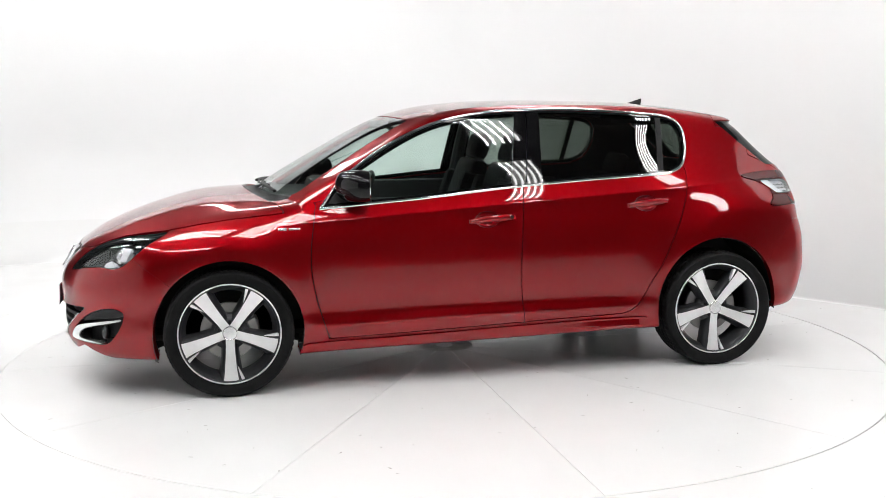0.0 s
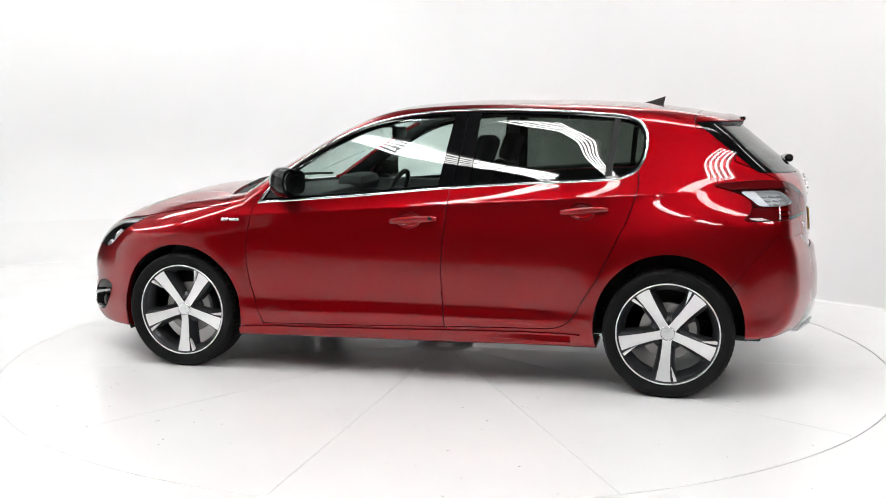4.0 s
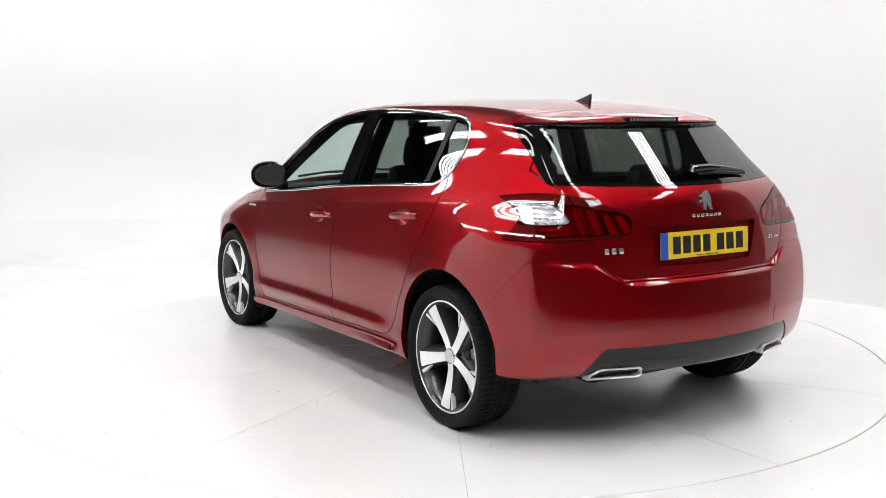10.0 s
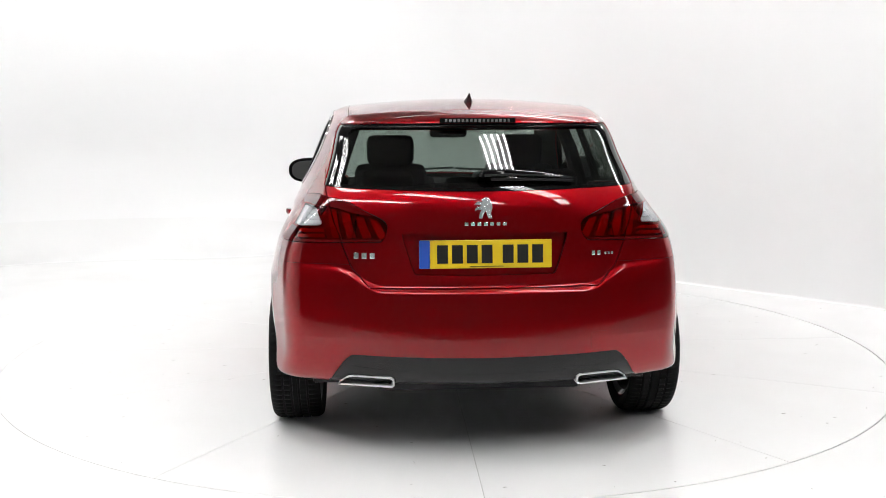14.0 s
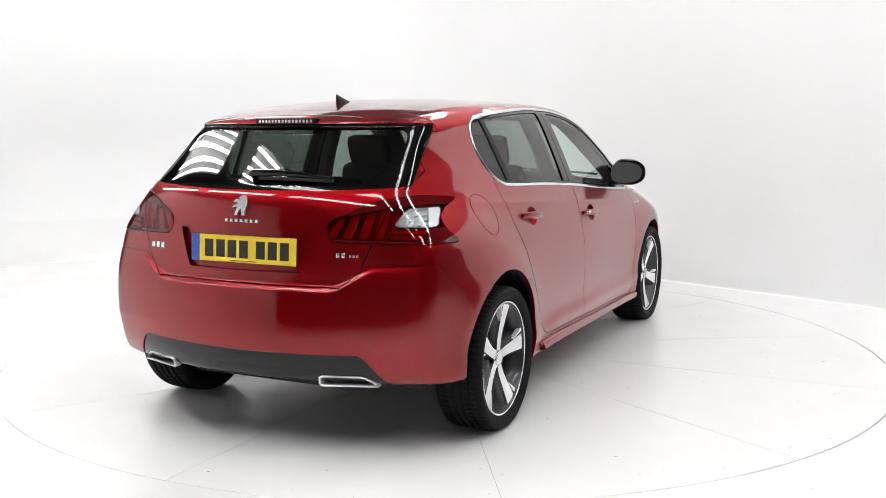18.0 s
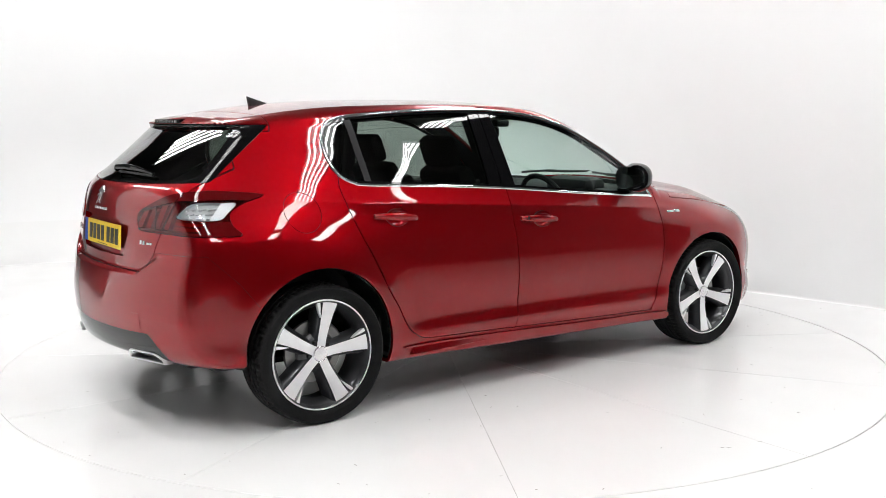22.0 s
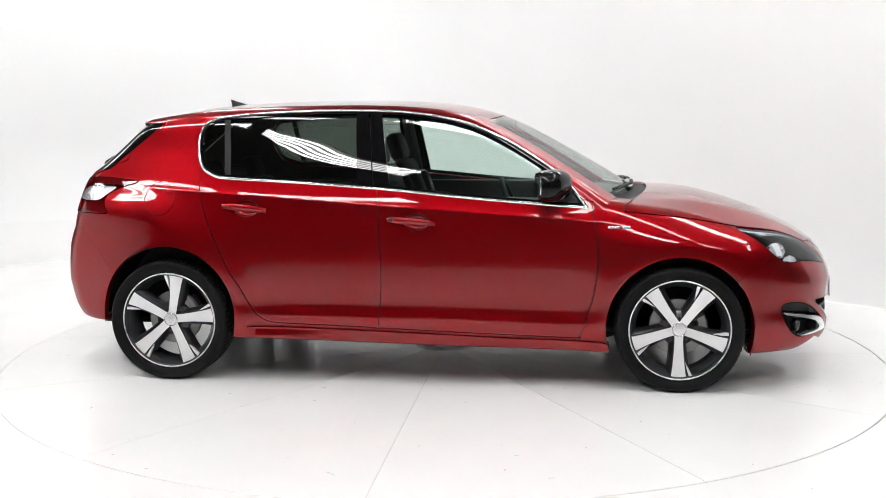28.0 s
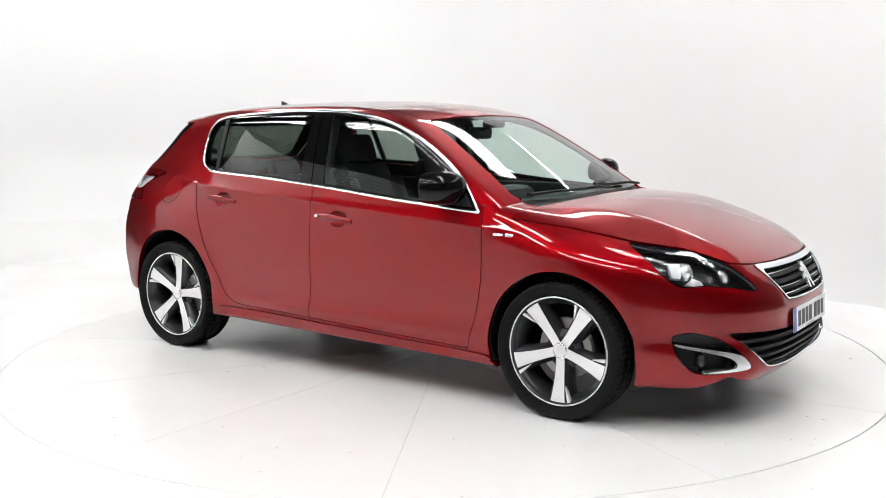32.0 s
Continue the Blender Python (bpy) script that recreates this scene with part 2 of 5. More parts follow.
def studio():
    # floor round the turntable, reaching the walls and the dark hall behind the camera
    bm = bmesh.new()
    inner, outer, n = [], [], 192
    for i in range(n):
        a = 2 * math.pi * i / n
        c, s = math.cos(a), math.sin(a)
        inner.append(bm.verts.new((RING * c + 0.003, RING * s - 0.002, 0)))
        k = min(8.0 / max(abs(c), 1e-6), (7.0 if s > 0 else FLOOR_EDGE) / max(abs(s), 1e-6))
        outer.append(bm.verts.new((k * c, k * s, 0)))
    low = [bm.verts.new((v.co.x, v.co.y, -0.03)) for v in inner]
    for i in range(n):
        j = (i + 1) % n
        bm.faces.new((inner[i], outer[i], outer[j], inner[j]))
        bm.faces.new((inner[i], inner[j], low[j], low[i]))
    tagged(part("floor", bm, WHITE_PAINT, smooth=False), "glossy white painted studio floor with faint scuffs", "floor", kind="structure")
    bm = bmesh.new()
    rng = random.Random(9)
    for k in range(60):
        a, r = rng.uniform(0, 6.283), rng.uniform(RING + 0.05, 4.2)
        w, l, t = rng.uniform(0.001, 0.003), rng.uniform(0.002, 0.012), rng.uniform(0, 6.283)
        if r * (math.sin(a) + math.cos(a)) > 3.9 or r * math.sin(a) > 3.5:
            continue
        m = pose(r * math.cos(a), r * math.sin(a), 0.0006, 0, 0, math.degrees(t))
        bm.faces.new([bm.verts.new(m @ Vector(p)) for p in ((-l, -w, 0), (l * 0.5, -w * 0.7, 0), (l, w * 0.4, 0), (-l * 0.2, w, 0))])
    ext = bmesh.ops.extrude_face_region(bm, geom=bm.faces[:])
    bmesh.ops.translate(bm, vec=(0, 0, -0.0006), verts=[e for e in ext["geom"] if isinstance(e, bmesh.types.BMVert)])
    tagged(part("floor_scuffs", bm, DUST, smooth=False), "small grey scuffs and crumbs on the white floor", "dirt", kind="stuff")
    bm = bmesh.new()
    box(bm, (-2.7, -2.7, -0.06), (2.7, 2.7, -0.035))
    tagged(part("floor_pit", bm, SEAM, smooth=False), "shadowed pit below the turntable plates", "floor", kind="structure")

    bm = bmesh.new()
    box(bm, (-14.2, -14.2, -0.08), (14.2, 14.2, -0.064))
    box(bm, (-14.2, -14.2, -0.06), (14.2, -FLOOR_EDGE, -0.004))
    tagged(part("ground", bm, HALL, smooth=False), "dark concrete floor of the hall", "floor", kind="structure")

    # wall along a smooth plan line, with a rounded foot on its far and left stretch
    path = [(4.8, -0.68), (4.5, -0.38), (3.08, 1.04), (2.0, 2.12), (1.0, 3.12), (0.3, 3.8), (-0.4, 4.4), (-1.2, 4.75), (-2.2, 4.85), (-3.3, 4.75), (-4.4, 4.4), (-5.4, 3.7), (-6.2, 2.6), (-6.7, 1.2), (-6.9, -0.5), (-7.0, -3.0), (-7.0, -5.2), (-6.9, -7.4)]
    pts = []
    for i in range(len(path) - 1):
        p0, p1, p2, p3 = (Vector(path[max(0, min(len(path) - 1, k))]) for k in (i - 1, i, i + 1, i + 2))
        for s in range(6):
            t = s / 6
            pts.append(0.5 * (2 * p1 + (p2 - p0) * t + (2 * p0 - 5 * p1 + 4 * p2 - p3) * t * t + (3 * p1 - p0 - 3 * p2 + p3) * t**3))
    pts.append(Vector(path[-1]))
    for name, keep in (("wall_cyclorama", lambda p: p.y > 4.02 or p.x > -2), ("wall_side", lambda p: p.y < 0.95 and p.x < -2)):
        bm = bmesh.new()
        cols = []
        for i, p in enumerate(pts):
            if not keep(p):
                continue
            d = (pts[min(i + 1, len(pts) - 1)] - pts[max(i - 1, 0)]).normalized()
            inward = Vector((-d.y, d.x))
            r = 0.02 + 1.1 * float(step(0.5, -2.5, p.x))
            col = []
            for k in range(9):
                a = math.pi / 2 * k / 8
                q = p + inward * r * (1 - math.sin(a))
                col.append(bm.verts.new((q.x, q.y, 0.0006 + r * (1 - math.cos(a)))))
            top = 3.4 if p.x > -5.5 else 4.3
            for z in (1.2, 2.2, top):
                col.append(bm.verts.new((p.x, p.y, z)))
            o = p - inward * 0.15
            col.append(bm.verts.new((o.x, o.y, top)))
            col.append(bm.verts.new((o.x, o.y, 0)))
            cols.append(col)
        for a, b in zip(cols, cols[1:]):
            for k in range(len(a) - 1):
                bm.faces.new((a[k], b[k], b[k + 1], a[k + 1])).material_index = int(k < 4)
        bm.faces.new(cols[0])
        bm.faces.new(cols[-1][::-1])
        tagged(part(name, bm, [WALL_PAINT, WHITE_PAINT]), "smooth white curved studio wall meeting the floor", "wall", kind="structure")
    # dark hall round it
    for nm, lo, hi in (("wall_south", (-14, -14.2, 0), (14, -14, 7)), ("wall_north", (-14, 14, 0), (14, 14.2, 7)), ("wall_west", (-14.2, -14, 0), (-14, 14, 7)), ("wall_east", (14, -14, 0), (14.2, 14, 7))):
        bm = bmesh.new()
        box(bm, lo, hi)
        for k in range(27):
            z = 0.12 + 0.26 * k
            box(bm, tuple(v - 0.03 if i < 2 else z for i, v in enumerate(lo)), tuple(v + 0.03 if i < 2 else z + 0.12 for i, v in enumerate(hi)))
        tagged(part(nm, bm, HALL, smooth=False), "grey ribbed cladding of the hall", "wall", kind="structure")
    bm = bmesh.new()
    box(bm, (-14.2, -14.2, 7), (14.2, 14.2, 7.2))
    tagged(part("ceiling", bm, HALL, smooth=False), "dark roof of the hall", "ceiling", kind="structure")


def turntable():
    table = tagged(new("turntable"), "white painted turntable disc of twelve plates with a dark rim gap", "turntable")
    first = None
    gap = 0.0012
    R1 = RING - 0.0042
    for k in range(12):
        if first is None:
            b2 = bmesh.new()
            n = 14
            r0 = 0.17
            def ring_pts(r, z):
                off = math.asin(gap / r)
                return [(r * math.cos(off + (math.pi / 6 - 2 * off) * i / n), r * math.sin(off + (math.pi / 6 - 2 * off) * i / n), z) for i in range(n + 1)]
            rows = [[b2.verts.new(p) for p in ring_pts(r, z)] for r, z in ((r0, -0.03), (r0, 0), (1.2, 0), (R1 - 0.002, 0), (R1, -0.002), (R1, -0.03))]
            for a, b in zip(rows, rows[1:]):
                for i in range(n):
                    b2.faces.new((a[i], b[i], b[i + 1], a[i + 1]))
            for side in (0, n):
                b2.faces.new([r[side] for r in rows] if side else [r[side] for r in rows][::-1])
            first = part("plate", b2, WHITE_PAINT, table, smooth=False)
        else:
            o = new("plate", first.data)
            o.parent = table
            o.matrix_local = pose(0, 0, 0, 0, 0, 30 * k)
    bm = bmesh.new()
    revolve(bm, [(0.0005, -0.002), (0.05, -0.002), (0.052, -0.004), (0.165, -0.004), (0.167, -0.006), (0.167, -0.03)], 48, axis="z")
    part("hub_cover", bm, WHITE_PAINT, table, "round scuffed white cover plate")
    bm = bmesh.new()
    revolve(bm, [(0.0005, -0.0025), (R1 - 0.004, -0.0025), (R1 - 0.004, -0.033)], 96, axis="z")
    part("sub_floor", bm, JOINT, table)
    bm = bmesh.new()
    rng = random.Random(5)
    for k in range(170):
        a, r = rng.uniform(0, 6.283), RING * math.sqrt(rng.uniform(0.01, 0.97))
        w, l, t = rng.uniform(0.001, 0.003), rng.uniform(0.002, 0.012), rng.uniform(0, 6.283)
        m = pose(r * math.cos(a), r * math.sin(a), 0.0006, 0, 0, math.degrees(t))
        pts = [(-l, -w * 0.4), (-l * 0.3, -w), (l * 0.6, -w * 0.8), (l, w * 0.2), (l * 0.4, w), (-l * 0.6, w * 0.7)]
        bm.faces.new([bm.verts.new(m @ Vector((u, v, 0))) for u, v in pts])
    ext = bmesh.ops.extrude_face_region(bm, geom=bm.faces[:])
    bmesh.ops.translate(bm, vec=(0, 0, -0.0006), verts=[e for e in ext["geom"] if isinstance(e, bmesh.types.BMVert)])
    tagged(part("scuff_marks", bm, DUST, table, "small grey scuffs and crumbs", smooth=False), kind="stuff")
    return table


# ---------------------------------------------------------------- body of the car as one smooth form
hood_line = curve((2.3, 0.585), (2.2, 0.645), (2.1, 0.697), (2.0, 0.738), (1.83, 0.800), (1.66, 0.846), (1.49, 0.888), (1.32, 0.926), (1.14, 0.962), (0.9, 1.0))
roof_line = curve((1.3, 0.862), (1.135, 0.966), (0.983, 1.062), (0.813, 1.160), (0.645, 1.253), (0.478, 1.336), (0.344, 1.385), (0.145, 1.430), (-0.02, 1.446), (-0.186, 1.4545), (-0.516, 1.457), (-0.847, 1.451), (-1.177, 1.430), (-1.509, 1.381), (-1.7, 1.346), (-2.2, 1.24))
side_section = curve((0.10, 0.845), (0.20, 0.866), (0.28, 0.882), (0.34, 0.889), (0.40, 0.886), (0.50, 0.890), (0.60, 0.892), (0.70, 0.888), (0.80, 0.873), (0.87, 0.855), (0.94, 0.836), (1.0, 0.817), (1.1, 0.783), (1.2, 0.744), (1.3, 0.702), (1.4, 0.653), (1.5, 0.600))
taper_low = curve((2.3, -0.42), (2.0, -0.21), (1.9, -0.145), (1.8, -0.095), (1.65, -0.038), (1.5, -0.012), (1.31, 0.003), (0.9, -0.002), (0, 0), (-0.9, -0.002), (-1.31, 0.004), (-1.5, -0.008), (-1.65, -0.034), (-1.8, -0.075), (-1.95, -0.13), (-2.1, -0.21), (-2.3, -0.34))
taper_high = curve((2.2, -0.34), (1.9, -0.20), (1.6, -0.118), (1.3, -0.072), (1.1, -0.048), (0.86, -0.022), (0.5, -0.006), (0, 0), (-0.9, -0.002), (-1.15, -0.012), (-1.36, -0.032), (-1.54, -0.068), (-1.78, -0.135), (-2.0, -0.215), (-2.3, -0.35))
front_line = curve((0.05, 1.96), (0.15, 2.03), (0.20, 2.10), (0.26, 2.148), (0.35, 2.168), (0.45, 2.163), (0.52, 2.165), (0.58, 2.150), (0.66, 2.115), (0.74, 2.07), (0.9, 1.98))
bumper_line = curve((0.10, 1.90), (0.20, 2.0), (0.28, 2.045), (0.36, 2.078), (0.45, 2.085), (0.55, 2.080), (0.64, 2.066), (0.72, 2.048), (0.85, 2.0))
hatch_line = curve((0.60, 2.03), (0.70, 2.02), (0.80, 2.016), (0.90, 2.008), (0.98, 1.998), (1.03, 1.984), (1.07, 1.958), (1.10, 1.925), (1.20, 1.805), (1.30, 1.685), (1.36, 1.612), (1.45, 1.50))
hatch_bend = curve((0.6, 0.24), (0.8, 0.24), (0.95, 0.29), (1.09, 0.36), (1.2, 0.37), (1.4, 0.31))
bumper_bend = line((0.2, 0.40), (0.35, 0.33), (0.5, 0.265), (0.7, 0.235))
bottom_line = line((2.3, 0.19), (2.1, 0.185), (1.66, 0.19), (0.94, 0.188), (-0.95, 0.222), (-1.64, 0.295), (-2.0, 0.31), (-2.3, 0.33))
edge_soft = curve((2.2, 0.10), (1.7, 0.10), (1.3, 0.09), (1.0, 0.06), (0.6, 0.045), (0.2, 0.055), (-0.5, 0.07), (-1.2, 0.07), (-1.7, 0.06), (-2.2, 0.06))
WHEEL_X, WHEEL_Z = 1.31, 0.312


def side_width(x, z):
    w = side_section(z)
    rear = step(-1.0, -1.5, x)
    k = np.clip((z - 0.72 - 0.11 * rear) / (0.28 - 0.05 * rear), 0, 1)
    k = k * k * (3 - 2 * k)
    w = w + taper_low(x) * (1 - k) + taper_high(x) * k
    # the cabin draws in behind the rear doors
    w = w - 0.054 * step(-0.75, -1.45, x) * step(0.88, 1.24, z)
    for xw, zw, bulge in ((WHEEL_X, 0.315, 0.007), (-WHEEL_X, 0.33, 0.010)):
        r = np.hypot(x - xw, z - zw)
        w = w + bulge * np.exp(-(((r - 0.375) / 0.082) ** 2)) * step(0.95, 0.70, z)
    # crease that rises from the front wing to the tail lamp
    crease = z - (0.905 - 0.066 * x)
    w = w + 0.0085 * np.exp(-np.sqrt(crease**2 + 0.003**2) / 0.032) * step(1.20, 0.75, x) * step(-1.60, -1.15, x)
    # scalloped foot of the doors with a rib above the skirt
    rib = z - (0.352 - 0.022 * step(0.0, 0.9, x))
    w = w + 0.011 * np.exp(-((rib / 0.032) ** 2)) * step(0.98, 0.70, x) * step(-0.86, -0.60, x)
    return w


def top_height(x, y):
    y2 = y * y
    # flat-topped bonnet that falls away outside a crease from the screen pillar to the grille
    edge = 0.62 - np.abs(y) - 0.20 * (x - 1.1)
    rise = 0.050 - 0.125 * (np.sqrt(edge * edge + 0.0009) - edge)
    hood = 0.012 + hood_line(x + 0.12 * y2) - 0.085 * y2 + rise * step(2.28, 1.50, x) * step(1.02, 1.50, x)
    roof = roof_line(x + 0.20 * step(0.0, 0.5, x) * y2) - 0.10 * y2
    return np.maximum(hood, roof)


def rear_reach(y, z):
    ledge = 0.692 + 0.085 * step(0.40, 0.60, np.abs(y)) + 0.012 * step(0.6, 0.8, np.abs(y))
    k = step(0.014, -0.014, z - ledge)
    hatch = hatch_line(z) - 0.016 - hatch_bend(z) * y * y + 0.035 * step(1.322, 1.336, z)
    bump = bumper_line(z) - 0.025 - bumper_bend(z) * y * y
    return hatch * (1 - k) + bump * k


def body(p):
    """Below zero inside the closed form of the bodywork; x to the nose, z up."""
    x, y, z = p[:, 0], np.abs(p[:, 1]), p[:, 2]
    f = smax(z - top_height(x, y), (y - side_width(x, z)) * 0.95, np.maximum(edge_soft(x), 0.03))
    f = smax(f, (x - (front_line(z) + 0.002 - (0.62 - 0.14 * step(0.40, 0.22, z)) * y**3 + 0.012 * step(0.34, 0.21, z) * step(0.25, 0.60, y))) * 0.92, 0.10)
    f = smax(f, (-x - rear_reach(y, z)) * 0.85, 0.05)
    return smax(f, (bottom_line(x) - z), 0.025)


def normals_of(p):
    e = 0.002
    g = np.stack([body(p + d) - body(p - d) for d in np.eye(3) * e], 1)
    g[:, 1] = np.where(np.abs(p[:, 1]) < 1e-5, 0, g[:, 1])
    return g / (np.linalg.norm(g, axis=1, keepdims=True) + 1e-12)


def master():
    """Half of the skin (y >= 0) as places and triangles, found along rays from a line within."""
    zs = np.linspace(0.02, 1.62, 150)
    ys = np.linspace(0, 1.0, 84)
    xs = np.linspace(-2.35, 2.35, 400)
    v, f, base = [], [], 0

    def grid(a):
        nonlocal base
        n, m = a.shape[:2]
        i = np.arange(n * m).reshape(n, m) + base
        v.append(a.reshape(-1, 3))
        q = np.stack([i[:-1, :-1], i[1:, :-1], i[1:, 1:], i[:-1, 1:]], -1).reshape(-1, 4)
        f.append(q[:, [0, 1, 2]])
        f.append(q[:, [0, 2, 3]])
        base += n * m

    X, Z = np.meshgrid(xs, zs, indexing="ij")
    grid(np.stack([X, np.full_like(X, 1.0), Z], -1))
    X, Y = np.meshgrid(xs, ys, indexing="ij")
    grid(np.stack([X, Y, np.full_like(X, 1.62)], -1))
    for end in (-2.35, 2.35):
        Y, Z = np.meshgrid(ys, zs, indexing="ij")
        grid(np.stack([np.full_like(Y, end), Y, Z], -1))
    v, f = np.concatenate(v), np.concatenate(f)
    src = np.stack([v[:, 0] * 0.62, 0 * v[:, 0], 0.62 + 0 * v[:, 0]], 1)
    lo, hi = np.zeros(len(v)), np.ones(len(v))
    for _ in range(26):
        mid = (lo + hi) / 2
        ins = body(src + (v - src) * mid[:, None]) < 0
        lo, hi = np.where(ins, mid, lo), np.where(ins, hi, mid)
    v = src + (v - src) * lo[:, None]
    n = normals_of(v)
    fn = np.cross(v[f[:, 1]] - v[f[:, 0]], v[f[:, 2]] - v[f[:, 0]])
    flip = (fn * n[f[:, 0]]).sum(1) < 0
    f[flip] = f[flip][:, ::-1]
    keep = (np.linalg.norm(fn, axis=1) > 1e-12) & (v[f][:, :, 2].max(1) > 0.16)
    return v, f[keep]


def compact(v, f):
    used = np.zeros(len(v), bool)
    used[f.ravel()] = True
    idx = np.cumsum(used) - 1
    return v[used], idx[f]


def split(mesh, s):
    """Cuts a mesh along s = 0 (s per vertex). Returns the part with s < 0 and the part with s > 0."""
    v, f = mesh
    s = np.where(np.abs(s) < 1e-7, 1e-7, s)
    neg = s[f] < 0
    cnt = neg.sum(1)
    mixed = f[(cnt == 1) | (cnt == 2)]
    e = np.sort(np.concatenate([mixed[:, [0, 1]], mixed[:, [1, 2]], mixed[:, [2, 0]]]), axis=1)
    e = e[(s[e[:, 0]] < 0) != (s[e[:, 1]] < 0)]
    keys = np.unique(e[:, 0].astype(np.int64) * len(v) + e[:, 1]) if len(e) else np.zeros(0, np.int64)
    a, b = keys // len(v), keys % len(v)
    t = (s[a] / (s[a] - s[b]))[:, None] if len(keys) else np.zeros((0, 1))
    v2 = np.concatenate([v, v[a] + (v[b] - v[a]) * t])

    def cut(i, j):
        k = np.minimum(i, j).astype(np.int64) * len(v) + np.maximum(i, j)
        return len(v) + np.searchsorted(keys, k)

    res = []
    for sign in (-1, 1):
        inside = (s[f] < 0) if sign < 0 else (s[f] > 0)
        c = inside.sum(1)
        out = [f[c == 3]]
        one, two = f[c == 1], f[c == 2]
        if len(one):
            k = np.argmax(inside[c == 1], axis=1)
            r = np.arange(len(one))
            p, q, w = one[r, k], one[r, (k + 1) % 3], one[r, (k + 2) % 3]
            out.append(np.stack([p, cut(p, q), cut(p, w)], 1))
        if len(two):
            k = np.argmin(inside[c == 2], axis=1)
            r = np.arange(len(two))
            p, q, w = two[r, k], two[r, (k + 1) % 3], two[r, (k + 2) % 3]
            out.append(np.stack([cut(p, q), q, w], 1))
            out.append(np.stack([cut(p, q), w, cut(p, w)], 1))
        res.append(compact(v2, np.concatenate(out)))
    return res


def carve(mesh, fn, gap=0.0023):
    """Takes the piece inside fn out of a mesh with a joint of width two gaps. Returns piece, rest."""
    if not len(mesh[1]):
        return mesh, mesh
    v = mesh[0]
    s = fn(v[:, 0], v[:, 1], v[:, 2])
    piece, _ = split(mesh, s + gap)
    _, rest = split(mesh, s - gap)
    return piece, rest


def shell(name, mesh, mat, parent, offset=0.0, lip=0.014, mirror=0, label="", back=False):
    """A body panel: skin moved out by offset, with edges folded in by lip. mirror: 0 left, 1 right, 2 both halves joined."""
    v, f = mesh
    if not len(f):
        return None
    n = normals_of(v)
    vv = v + n * offset
    parts_v, parts_f, parts_n = [vv], [f], [n]
    base = len(vv)
    e = np.concatenate([f[:, [0, 1]], f[:, [1, 2]], f[:, [2, 0]]]).astype(np.int64)
    key = np.minimum(e[:, 0], e[:, 1]) * len(v) + np.maximum(e[:, 0], e[:, 1])
    _, first, count = np.unique(key, return_index=True, return_counts=True)
    b = e[first[count == 1]]
    b = b[~((np.abs(v[b[:, 0], 1]) < 1e-4) & (np.abs(v[b[:, 1], 1]) < 1e-4))]
    if lip and len(b):
        p, q = vv[b[:, 0]], vv[b[:, 1]]
        pn, qn = n[b[:, 0]], n[b[:, 1]]
        k = len(b)
        parts_v += [p, q, q - qn * lip, p - pn * lip]
        parts_n += [np.zeros((4 * k, 3))]
        i = base + np.arange(k)
        parts_f += [np.stack([i + k, i, i + 3 * k], 1), np.stack([i + k, i + 3 * k, i + 2 * k], 1)]
        base += 4 * k
    if back:
        parts_v.append(vv - n * lip)
        parts_n.append(-n)
        parts_f.append(f[:, ::-1] + base)
    V, F, N = np.concatenate(parts_v), np.concatenate(parts_f), np.concatenate(parts_n)
    flip = np.array([1, -1, 1])
    if mirror == 1:
        V, N, F = V * flip, N * flip, F[:, ::-1]
    elif mirror == 2:
        V, N, F = np.concatenate([V, V * flip]), np.concatenate([N, N * flip]), np.concatenate([F, F[:, ::-1] + len(V)])
    return arrays(name, V, F, mat, parent, N, label)


def rounded_strip(name, mesh, fn, w, mat, parent, side, label="", out=0.004, tilt=1.1, cuts=4):
    """A strip just within an outline, with a rounded face."""
    pieces, rest = [], mesh
    for k in range(1, cuts + 1):
        v = rest[0]
        near, far = split(rest, -w * k / cuts - fn(v[:, 0], v[:, 1], v[:, 2]))
        pieces.append(near)
        rest = far
    V, N, F, base = [], [], [], 0
    for v, f in pieces:
        if not len(f):
            continue
        n = normals_of(v)
        d = fn(v[:, 0], v[:, 1], v[:, 2])
        e = 0.002
        g = np.stack([fn(v[:, 0] + a, v[:, 1], v[:, 2] + b) - fn(v[:, 0] - a, v[:, 1], v[:, 2] - b) for a, b in ((e, 0), (0, e))], 1)
        g = np.stack([g[:, 0], 0 * d, g[:, 1]], 1)
        g -= n * (g * n).sum(1, keepdims=True)
        g /= np.linalg.norm(g, axis=1, keepdims=True) + 1e-9
        t = np.clip((d + w / 2) / (w / 2), -1, 1)[:, None]
        m = n + g * t * tilt
        V.append(v + n * (out * (1 - t * t) + 0.001))
        N.append(m / np.linalg.norm(m, axis=1, keepdims=True))
        F.append(f + base)
        base += len(v)
    V, N, F = np.concatenate(V), np.concatenate(N), np.concatenate(F)
    if side == 1:
        flip = np.array([1, -1, 1])
        V, N, F = V * flip, N * flip, F[:, ::-1]
    return arrays(name, V, F, mat, parent, N, label), rest


